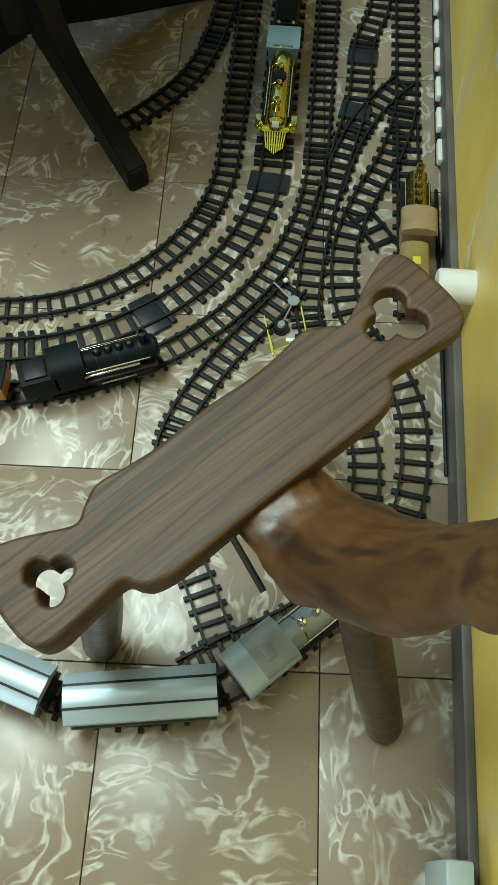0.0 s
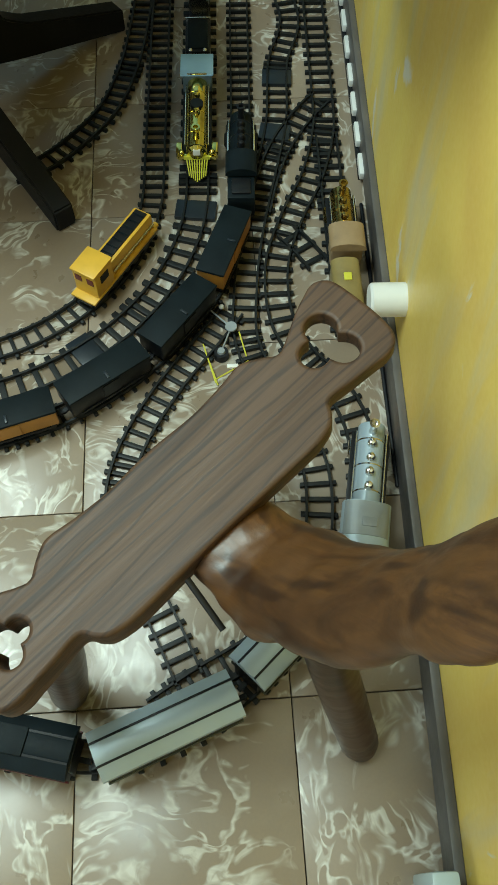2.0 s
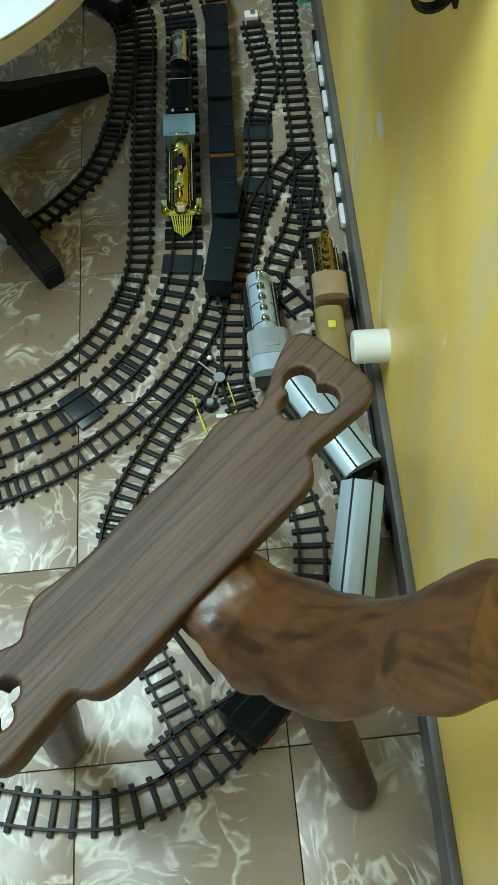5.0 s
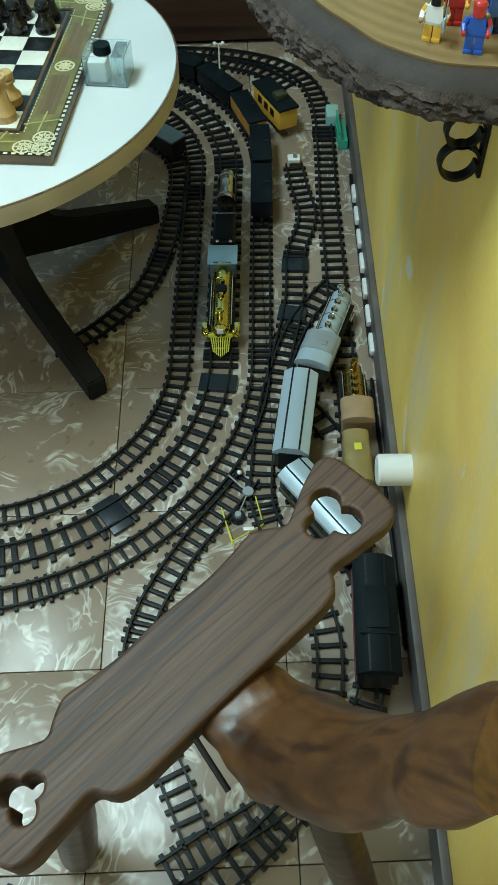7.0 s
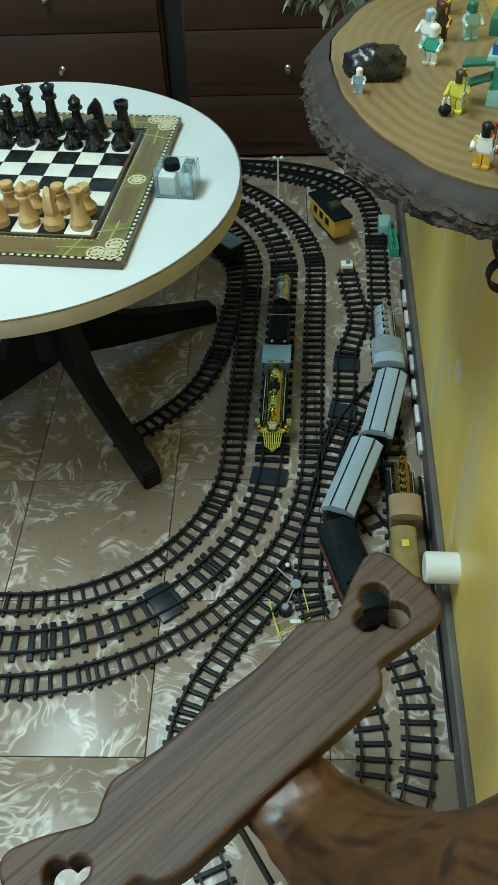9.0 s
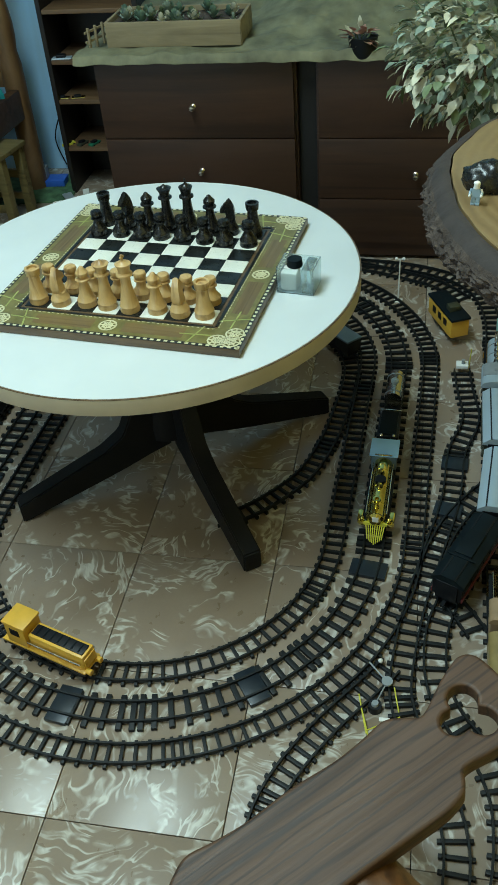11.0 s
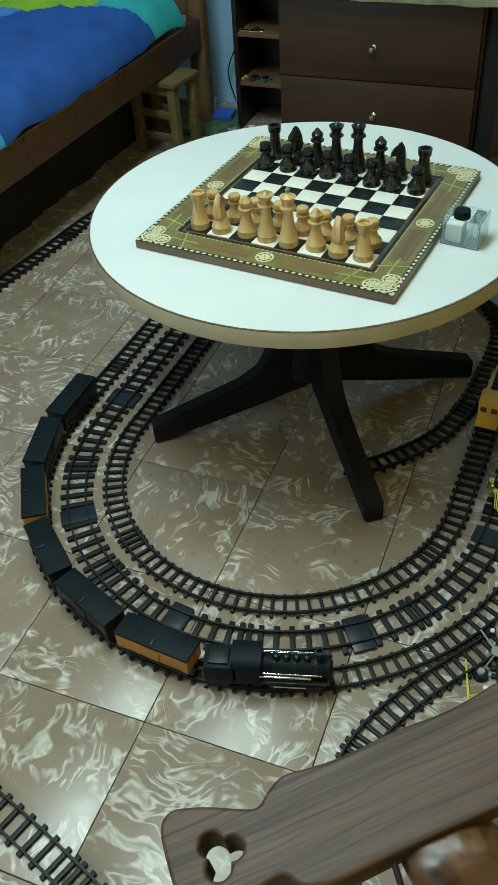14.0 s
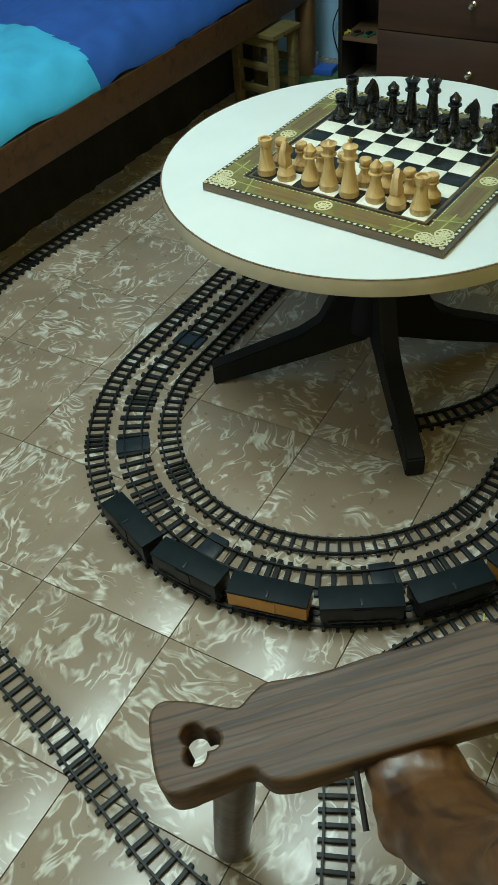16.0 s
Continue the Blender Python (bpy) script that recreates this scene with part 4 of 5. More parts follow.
silver_engine = build_silver_engine()
coach_a = coach("silver_coach", "silver-roofed toy coach with two dark roof seams and olive sides", M["silver"], M["olive"], M["olive"], True)
coach_b = copy_thing(coach_a, pose(0, 0, 0))
coach_c = coach("black_coach", "black-roofed toy coach with dark red sills", M["navy"], M["black"], M["maroon"], False, 0.168, 0.052)
black_engine = steam_engine("black_steam_engine", "black toy steam engine with chrome side rail and short tender", M["navy"], M["navy"], M["black"], 0.185, 0.044, True, 0.05, 0.048, domes=4)
for s in (-1, 1):
    part("chrome_pipe", make(box, 0.003, 0.075, 0.004, s * 0.0205, 0.03, 0.036, 0.001), M["chrome"], black_engine, "bright chrome side pipe")
wagon_o = wagon("orange_wagon", "toy box wagon with blue-black roof and orange sides", M["navy"], M["orange"])
wagon_k = wagon("black_wagon", "black toy box wagon with blue-black roof", M["navy"], M["black"])
black_train = [wagon_o, wagon_k, copy_thing(wagon_k, pose(0, 0, 0)), copy_thing(wagon_o, pose(0, 0, 0)), copy_thing(wagon_k, pose(0, 0, 0)), copy_thing(wagon_k, pose(0, 0, 0))]
diesel = build_diesel()

# parked vehicles
gold_engine = build_gold_engine()
gold_engine.matrix_basis = place_on(MIDDLE, 1.378, -1, 0.13)
build_tender().matrix_basis = place_on(MIDDLE, 1.538, -1, 0.07)
build_tank().matrix_basis = place_on(MIDDLE, 1.672, -1, 0.08)
build_bronze_engine().matrix_basis = pose(0.383, 1.168, RAIL_TOP, 0, 0, -2)
build_khaki_tender().matrix_basis = pose(0.374, 1.045, RAIL_TOP, 0, 0, -1)


def build_yellow_van():
    t = thing("yellow_van", "yellow and black toy guard's van standing beside the tracks", "toy train wagon")
    part("body", make(box, 0.044, 0.128, 0.044, 0, 0, 0.036, 0.002), M["yellow"], t)
    part("roof", make(box, 0.048, 0.136, 0.006, 0, 0, 0.061, 0.002), M["navy"], t)
    part("cupola", make(box, 0.026, 0.022, 0.014, 0, -0.022, 0.070, 0.002), M["olive"], t)
    for s in (-1, 1):
        for k in range(3):
            part("window_pane", make(box, 0.0014, 0.016, 0.016, s * 0.0223, (k - 1) * 0.030, 0.040), M["black"], t)
    part("chassis", make(box, 0.036, 0.1, 0.010, 0, 0, 0.010, 0.002), M["black"], t)
    wheels(t, (-0.03, 0.03), M["black"])
    return t


build_yellow_van().matrix_basis = pose(0.300, 2.030, RAIL_TOP, 0, 0, 24)
dark_van = wagon("grey_roofed_wagon", "dark toy wagon with a blue-grey roof parked under the table edge", M["slate"], M["black"])
dark_van.matrix_basis = pose(0.045, 1.935, RAIL_TOP, 0, 0, 46)
tagged(dark_van, "dark toy wagon with a blue-grey roof parked under the table edge", "toy train wagon", "parked wagons")

# ---- dresser with a landscape on top ----
DRESSER_Y = 2.385


def build_dresser(x0, x1, knobs, label):
    t = thing("dresser", label, "chest of drawers", pose((x0 + x1) / 2, DRESSER_Y + 0.27, 0), "dressers against the wall")
    w = x1 - x0
    part("carcass", make(box, w, 0.52, 0.525, 0, 0.012, 0.2625, 0.003), M["dresser"], t)
    for k, (z0, z1) in enumerate(((0.3335, 0.520), (0.1735, 0.331), (0.012, 0.171))):
        part("drawer", make(box, w - 0.014, 0.018, z1 - z0, 0, -0.257, (z0 + z1) / 2, 0.002), M["dresser"], t)
    for x, z in knobs:
        bm = bmesh.new()
        lathe(bm, [(0.007, 0), (0.004, 0.003), (0.0035, 0.010), (0.0075, 0.014), (0.0085, 0.018), (0.006, 0.022), (0.001, 0.023)], 16)
        part("knob", bm, M["chrome"], t, "small steel knob", pose(x - (x0 + x1) / 2, -0.266, z, 90, 0, 0))
    return t


build_dresser(-0.612, -0.095, ((-0.359, 0.415), (-0.352, 0.248), (-0.352, 0.09)), "dark brown veneered chest of drawers with steel knobs")
build_dresser(-0.048, 0.462, ((0.205, 0.395), (0.205, 0.239)), "dark brown veneered chest of drawers with two steel knobs")
# Added black box that stands in for the shade between the two dressers.
tagged(part("dark_cabinet", make(box, 0.045, 0.44, 0.525, -0.0715, DRESSER_Y + 0.26, 0.2625), M["black_gap"]), "black filler for the shaded gap between the two chests of drawers", "cabinet")
M["cloth"] = plain("mossy_paper_cloth", (0.17, 0.165, 0.10), 0.7, 0, 0.5, 14, 0.6)


def build_landscape_cloth():
    bm = bmesh.new()
    nx, ny = 130, 60
    grid = []
    for j in range(ny + 1):
        row = []
        for i in range(nx + 1):
            x, y = -0.645 + 1.10 * i / nx, DRESSER_Y - 0.03 + 0.55 * j / ny
            z = 0.536 + 0.010 * noise.noise(Vector((x * 16, y * 16, 0))) + 0.05 * max(0, noise.noise(Vector((x * 4, y * 4, 3)))) * (j / ny) + 0.012
            rise = min(max((x + 0.24) / 0.12, 0), 1)
            z += rise * (0.15 * max(0, j / ny - 0.25) + 0.012 * abs(noise.noise(Vector((x * 20 + y * 9, y * 26, 6)))))
            if j == 0:
                z = 0.531 + 0.004 * noise.noise(Vector((x * 20, 0, 0)))
            row.append(bm.verts.new((x, y, z)))
        grid.append(row)
    for j in range(ny):
        for i in range(nx):
            bm.faces.new((grid[j][i], grid[j][i + 1], grid[j + 1][i + 1], grid[j + 1][i]))
    r = bmesh.ops.extrude_face_region(bm, geom=list(bm.faces))
    bmesh.ops.translate(bm, verts=[v for v in r["geom"] if isinstance(v, bmesh.types.BMVert)], vec=(0, 0, -0.003))
    ob = part("landscape_cloth", bm, M["cloth"])
    tagged(ob, "crumpled mossy green and tan landscape paper over the dressers", "landscape paper")


build_landscape_cloth()
M["planter"] = wood("weathered_planter_wood", (0.13, 0.10, 0.055), (0.21, 0.165, 0.095), (0.27, 0.215, 0.13), 0.7, 0.8, coat=0)
M["succulent"] = plain("grey_green_leaf", (0.13, 0.20, 0.14), 0.55, 0, 0.5, 30)
M["dry_leaf"] = plain("dry_cream_leaf", (0.52, 0.50, 0.38), 0.7, 0, 0.35, 25)
M["green_leaf"] = plain("muted_green_leaf", (0.12, 0.16, 0.075), 0.6, 0, 0.4, 25)
M["sage_leaf"] = plain("sage_leaf", (0.24, 0.30, 0.24), 0.6, 0, 0.35, 25)
M["pink_leaf"] = plain("dusty_pink_petal", (0.42, 0.22, 0.17), 0.6, 0, 0.3, 25)


def leaf(bm, base, direction, length, width, curl=0.25):
    d = Vector(direction).normalized()
    side = d.cross(Vector((0.13, 0.21, 1))).normalized()
    up = side.cross(d)
    base = Vector(base)
    pts = []
    for k, w in ((0, 0.15), (0.35, 1.0), (0.7, 0.85), (1.0, 0.1)):
        c = base + d * (length * k) - up * (curl * length * k * k)
        pts.append((bm.verts.new(c - side * width * w / 2 + up * 0.15 * width * w), bm.verts.new(c + Vector((0, 0, 0))), bm.verts.new(c + side * width * w / 2 + up * 0.15 * width * w)))
    for a, b in zip(pts, pts[1:]):
        bm.faces.new((a[0], a[1], b[1], b[0]))
        bm.faces.new((a[1], a[2], b[2], b[1]))


def build_planter():
    t = thing("planter_box", "weathered wooden planter box full of small succulents", "planter", pose(-0.40, 2.50, 0.550))
    for x, y, sx, sy in ((0, -0.075, 0.34, 0.008), (0, 0.075, 0.34, 0.008), (-0.168, 0, 0.008, 0.15), (0.168, 0, 0.008, 0.15)):
        part("side_board", make(box, sx, sy, 0.058, x, y, 0.029, 0.002), M["planter"], t)
    part("soil", make(box, 0.328, 0.142, 0.046, 0, 0, 0.023), M["bark"], t)
    rnd = random.Random(8)
    for k in range(34):
        x, y = rnd.uniform(-0.155, 0.155), rnd.uniform(-0.06, 0.06)
        bm = bmesh.new()
        r = rnd.uniform(0.012, 0.026)
        for i in range(16):
            a, e = i * 2.4, 0.2 + 1.2 * i / 16
            leaf(bm, (x, y, 0.046 + 0.004 * i / 4), (math.cos(a) * math.cos(e), math.sin(a) * math.cos(e), math.sin(e)), r * (1.2 - 0.5 * i / 16), r * 0.55, -0.2)
        part("succulent", bm, rnd.choice((M["succulent"], M["sage_leaf"], M["green_leaf"], M["dry_leaf"], M["succulent"])), t)


build_planter()


def fence_piece():
    t = thing("little_fence", "little weathered wooden fence beside the planter", "fence", pose(-0.60, 2.46, 0.548, 0, 0, 72))
    for k in range(4):
        part("post", make(box, 0.006, 0.006, 0.05, -0.045 + 0.03 * k, 0, 0.025, 0.001), M["planter"], t)
    for z in (0.018, 0.04):
        part("rail", make(box, 0.11, 0.004, 0.006, 0, 0.004, z, 0.001), M["planter"], t)


fence_piece()


def leaf_clump(name, label, category, centre, radii, count, mats, size, seed, droop=0.3):
    t = thing(name, label, category, pose(*centre))
    rnd = random.Random(seed)
    groups = {}
    for k in range(count):
        while True:
            p = Vector((rnd.uniform(-1, 1), rnd.uniform(-1, 1), rnd.uniform(-1, 1)))
            if 0.15 < p.length < 1:
                break
        p = Vector((p.x * radii[0], p.y * radii[1], p.z * radii[2]))
        i = rnd.randrange(len(mats))
        bm = groups.setdefault(i, bmesh.new())
        d = p.normalized() + Vector((rnd.uniform(-0.7, 0.7), rnd.uniform(-0.7, 0.7), rnd.uniform(-0.9, 0.5)))
        leaf(bm, p, d, size * rnd.uniform(0.6, 1.3), size * rnd.uniform(0.45, 0.8), droop)
    for i, bm in groups.items():
        tagged(part("leaves", bm, mats[i], t), kind="stuff")
    rods = bmesh.new()
    for k in range(14):
        a = rnd.uniform(0, 6.28)
        rod_between(rods, (0, 0, -radii[2]), (radii[0] * 0.8 * math.cos(a), radii[1] * 0.8 * math.sin(a), rnd.uniform(-0.5, 0.7) * radii[2]), 0.0014, 5)
    part("stems", rods, M["green_leaf"], t)
    return t


# ---- log slice shelf on the yellow wall ----
SLICE = (0.434, 1.195)
SLICE_TOP = 0.740


def slice_r(a, z):
    """Radius of the half disc; a runs from the far end of the wall side to the near one."""
    reach = 0.243 if math.sin(a) > 0 else 0.282
    p = Vector((math.cos(a), math.sin(a), z * 2.0))
    oval_r = 1 / math.sqrt((math.cos(a) / 0.188) ** 2 + (math.sin(a) / reach) ** 2)
    return oval_r * (1 + 0.030 * noise.noise(p * 1.6) + 0.018 * noise.noise(p * 5))


def build_slice():
    t = thing("log_slice_shelf", "thick log slice with rough dark bark fixed to the wall", "wall shelf", pose(SLICE[0], SLICE[1], SLICE_TOP))
    n, m = 240, 26
    a0, a1 = radians(88), radians(272)
    ang = [a0 + (a1 - a0) * i / n for i in range(n + 1)]
    bm = bmesh.new()
    rings = []
    for j in range(m + 1):
        u = j / m
        ring = []
        for a in ang:
            q = Vector((math.cos(a) * 7, math.sin(a) * 7, u * 5))
            if u < 0.22:  # shaved sloping rim
                k = u / 0.22
                r, z = slice_r(a, 0) + 0.002 + 0.022 * k, -0.014 * k * k
                rough = 0.002 * k
            else:
                k = (u - 0.22) / 0.78
                r, z = slice_r(a, 0) + 0.024 + 0.006 * math.sin(math.pi * k) - 0.030 * k ** 3, -0.014 - 0.058 * k * (1 - 0.45 * max(0.0, -math.sin(a) - 0.4) / 0.6)
                rough = 0.004 + 0.006 * math.sin(math.pi * min(1, k * 1.2))
            plates = abs(noise.noise(q * 1.5)) - 0.25 + 0.6 * noise.noise(q * 3.7)
            r += rough * (plates + 0.5 * noise.noise(q * 9))
            z += 0.3 * rough * noise.noise(q * 4)
            ring.append(bm.verts.new((min(r * math.cos(a), -0.001), r * math.sin(a), z)))
        rings.append(ring)
    for a, b in zip(rings, rings[1:]):
        for k in range(n):
            bm.faces.new((a[k], a[k + 1], b[k + 1], b[k]))
    bm.faces.new(rings[-1])
    for f in bm.faces:
        if f.calc_center_median().z > -0.011 and len(f.verts) == 4:
            f.material_index = 1
    part("bark", bm, [M["bark"], M["bark_rim"]], t, "rough dark brown bark with a shaved rim")
    bm = bmesh.new()
    inner = [bm.verts.new((min(slice_r(a, 0) * math.cos(a), -0.001), slice_r(a, 0) * math.sin(a), 0.0015)) for a in ang]
    low = [bm.verts.new((v.co.x, v.co.y, -0.01)) for v in inner]
    bm.faces.new(inner)
    for k in range(n):
        bm.faces.new((inner[k], inner[k + 1], low[k + 1], low[k]))
    part("cut_face", bm, M["slice"], t, "sanded olive-brown end grain with growth rings")
    return t


build_slice()


M["sea_green"] = plain("sea_green_plastic", (0.05, 0.36, 0.24), 0.35, 0, 0.1, 20, 0.02)


def build_green_fence():
    """Toy platform edge with a lattice fence."""
    t = thing("toy_platform", "sea-green toy platform with lattice fence beside the wall track", "toy railway part", pose(0.443, 1.965, 0))
    part("base", make(box, 0.020, 0.085, 0.022, 0, 0, 0.011, 0.001), M["sea_green"], t)
    for k in range(6):
        for s in (-1, 1):
            bm = bmesh.new()
            rod_between(bm, (-0.008, -0.036 + 0.014 * k - 0.007 * s, 0.022), (-0.008, -0.036 + 0.014 * k + 0.007 * s, 0.042), 0.0012, 5)
            part("lattice_bar", bm, M["sea_green"], t)
    part("top_rail", make(box, 0.003, 0.085, 0.003, -0.008, 0, 0.0425, 0.0005), M["sea_green"], t)


build_green_fence()


def build_bracket():
    t = thing("iron_bracket", "black wrought iron scroll bracket under the log slice", "bracket", pose(0.410, 0.965, 0.600))
    for z, r in ((0.056, 0.0175), (0.023, 0.0185)):
        bm = bmesh.new()
        rings = []
        for i in range(33):
            a = 0.3 + i * (2 * math.pi - 0.35) / 32
            k = r * (1 - 0.10 * i / 32)
            rings.append([bm.verts.new(((k + w) * math.cos(a), d, z + (k + w) * math.sin(a))) for w, d in ((-0.0016, -0.006), (0.0016, -0.006), (0.0016, 0.006), (-0.0016, 0.006))])
        for p, q in zip(rings, rings[1:]):
            for k in range(4):
                bm.faces.new((p[k], p[(k + 1) % 4], q[(k + 1) % 4], q[k]))
        bm.faces.new(rings[0])
        bm.faces.new(rings[-1])
        part("scroll", bm, M["rod"], t)
    part("bar", make(box, 0.0035, 0.013, 0.075, 0.0205, 0, 0.045, 0.0008), M["rod"], t)


build_bracket()


def figure(label, x, y, shirt, legs, hair, turn=0, skin=None, prop=None, size=1.0):
    """A moulded figure 40 mm tall: legs, tapered trunk, bent arms, head and hair."""
    bm = bmesh.new()
    marks = []
    for s in (-1, 1):
        box(bm, 0.0072, 0.0080, 0.0125, s * 0.0039, 0, 0.0063, 0.0008)
        box(bm, 0.0072, 0.0105, 0.0030, s * 0.0039, -0.0012, 0.0015, 0.0006)
    box(bm, 0.0155, 0.0078, 0.0032, 0, 0, 0.0138, 0.0006)
    marks.append(len(bm.faces))
    bmesh.ops.create_cone(bm, cap_ends=True, segments=4, radius1=0.0112, radius2=0.0085, depth=0.0125, matrix=Matrix.Translation((0, 0, 0.0214)) @ Matrix.Diagonal((1, 0.62, 1, 1)) @ Matrix.Rotation(math.pi / 4, 4, "Z"))
    for s in (-1, 1):
        rod_between(bm, (s * 0.0076, 0, 0.0262), (s * 0.0102, -0.001, 0.0205), 0.0024, 8)
        rod_between(bm, (s * 0.0102, -0.001, 0.0212), (s * 0.0095, -0.0072, 0.0180), 0.0022, 8)
    marks.append(len(bm.faces))
    for s in (-1, 1):
        ball(bm, 0.0024, s * 0.0094, -0.0086, 0.0175, n=8)
    cyl(bm, 0.0050, 0.0050, 0.0085, 0, 0, 0.0322, "z", 16)
    marks.append(len(bm.faces))
    ball(bm, 0.0058, 0, 0.0008, 0.0362, 1, 1, 0.72, 14)
    box(bm, 0.0104, 0.0030, 0.0070, 0, 0.0045, 0.0325, 0.0010)
    marks.append(len(bm.faces))
    if prop:
        rod_between(bm, (0.0094, -0.011, 0.010), (0.0094, -0.006, 0.040), 0.0008, 6)
        box(bm, 0.0016, 0.008, 0.011, 0.0100, -0.0095, 0.018, 0.0005)
    for i, f in enumerate(bm.faces):
        f.material_index = next((k for k, mark in enumerate(marks) if i < mark), 4)
    bmesh.ops.scale(bm, vec=(size, size, size), verts=bm.verts)
    ob = part("toy_figure", bm, [legs, shirt, skin or M["yellow"], hair, M["ltblue"]])
    ob.matrix_basis = pose(x, y, SLICE_TOP + 0.0015, 0, 0, turn)
    tagged(ob, label, "toy figure", "toy figures on the log slice")


M["ivory"] = plain("ivory_plastic", (0.58, 0.56, 0.42), 0.4, 0, 0.1)
M["navy_plastic"] = plain("navy_plastic", (0.012, 0.018, 0.09), 0.4, 0, 0.1)
M["red"] = plain("red_plastic", (0.50, 0.03, 0.03), 0.35, 0, 0.1)
M["blue"] = plain("blue_plastic", (0.03, 0.11, 0.50), 0.35, 0, 0.1)
M["ltblue"] = plain("pale_blue_plastic", (0.30, 0.42, 0.52), 0.4, 0, 0.1)
M["teal"] = plain("pale_teal_plastic", (0.30, 0.52, 0.48), 0.4, 0, 0.1)
M["green"] = plain("dark_green_plastic", (0.02, 0.14, 0.08), 0.4, 0, 0.15)
figure("bright yellow toy figure with brown hair and a dark bag", 0.360, 1.070, M["lemon"], M["lemon"], M["leg"], -35, M["lemon"], True)
figure("white and sea-green toy figure with pale legs", 0.349, 1.182, M["sea_green"], M["ivory"], M["white"], -30, M["white"])
figure("white toy figure with a pointed hat and stick", 0.350, 1.225, M["white"], M["white"], M["ltblue"], -40, M["white"], True)
figure("dark brown toy figure standing behind the white one", 0.366, 1.245, M["leg"], M["leg"], M["leg"], -20)
figure("red toy figure with black hair and dark trousers", 0.380, 1.322, M["red"], M["leg"], M["black"], -30)
figure("yellow-legged toy figure with black hair and grey shield", 0.367, 0.962, M["white"], M["yellow"], M["black"], -25, M["tan"], True)
figure("all-red toy figure with black hair", 0.388, 0.988, M["red"], M["red"], M["black"], -10)
figure("blue toy figure with red head and red fist", 0.396, 0.941, M["blue"], M["blue"], M["red"], -15, M["red"])
figure("navy toy figure by the wall", 0.417, 0.972, M["blue"], M["navy_plastic"], M["black"], 10, M["tan"])
figure("pale grey-green toy figure near the wall", 0.399, 1.245, M["teal"], M["teal"], M["green"], 15, M["ivory"])
figure("small white and blue toy figure by the dark stone", 0.268, 1.116, M["ltblue"], M["ltblue"], M["white"], -10, M["white"], None, 0.62)


def build_toy_bag():
    t = thing("toy_bag", "tiny black bag standing before the yellow figure", "toy bag", pose(0.347, 1.060, SLICE_TOP + 0.0015))
    bm = bmesh.new()
    ball(bm, 0.0065, 0, 0, 0.006, 1, 0.7, 0.9)
    part("bag", bm, M["black"], t)
    bm = bmesh.new()
    for s in (-1, 1):
        rod_between(bm, (s * 0.003, 0, 0.009), (s * 0.002, 0, 0.018), 0.0011, 6)
    part("strap", bm, M["white"], t)


build_toy_bag()


def build_stone():
    bm = bmesh.new()
    bmesh.ops.create_icosphere(bm, subdivisions=4, radius=1)
    for v in bm.verts:
        k = 1 + 0.22 * noise.noise(v.co * 1.7) + 0.10 * noise.noise(v.co * 5)
        v.co = Vector((v.co.x * 0.033 * k, v.co.y * 0.024 * k, max(-0.4, v.co.z) * 0.022 * k))
    ob = part("dark_stone", bm, M["ebony"])
    ob.matrix_basis = pose(0.289, 1.160, SLICE_TOP + 0.0100, 0, 0, -8)
    tagged(ob, "glossy black stone lying on the log slice", "stone")


build_stone()


def build_brick_model():
    """Stacked toy bricks with slanting dark wings."""
    t = thing("brick_model", "brick-built toy of teal, blue and green blocks with dark wings", "brick toy", pose(0.402, 1.085, SLICE_TOP + 0.0015, 0, 0, -20))
    for name, mat, sx, sy, sz, x, y, z in (("foot", M["teal"], 0.020, 0.024, 0.016, 0, 0, 0.008), ("trunk", M["sea_green"], 0.016, 0.016, 0.022, 0, 0, 0.027),
                                           ("collar", M["teal"], 0.026, 0.022, 0.010, -0.002, 0, 0.043), ("blue_brick", M["blue"], 0.024, 0.016, 0.0096, 0, 0, 0.0528),
                                           ("neck", M["teal"], 0.020, 0.018, 0.010, 0, 0, 0.0626), ("head", M["green"], 0.030, 0.032, 0.016, -0.002, 0, 0.0756)):
        part(name, make(box, sx, sy, sz, x, y, z, 0.0008), mat, t)
    stud = mesh_of("stud", make(cyl, 0.0024, 0.0024, 0.0018, 0, 0, 0, "z", 12), M["green"])
    for x in (-0.010, -0.002, 0.006):
        for y in (-0.008, 0.008):
            piece("stud", stud, t, pose(x, y, 0.0845))
    for z, tilt in ((0.022, -24), (0.040, -10)):
        part("wing", make(box, 0.030, 0.018, 0.0034, -0.022, -0.006, z, 0.0006, Matrix.Rotation(radians(tilt), 4, "Y")), M["green"], t, "dark green slanting wing")


build_brick_model()
leaf_clump("dried_hydrangea", "dried cream and sage hydrangea bunch hanging beside the log slice", "dried flowers", (0.312, 1.60, 0.760), (0.160, 0.11, 0.112), 1300, [M["dry_leaf"], M["sage_leaf"], M["dry_leaf"], M["sage_leaf"], M["green_leaf"]], 0.021, 5)
pink = leaf_clump("pink_flower", "dusty pink artificial flower on the dresser edge", "artificial flower", (0.062, 2.370, 0.578), (0.028, 0.022, 0.022), 46, [M["pink_leaf"], M["pink_leaf"], M["dry_leaf"]], 0.028, 9, -0.1)
part("flower_pot", make(cyl, 0.03, 0.035, 0.045, 0.066, 2.385, 0.553), M["black"])
tagged(bpy.data.objects["flower_pot"], "small black pot under the pink flower", "flower pot")

# ---- shelf unit, bed, crate by the blue wall ----
M["shelf_black"] = plain("black_brown_board", (0.012, 0.009, 0.008), 0.5)
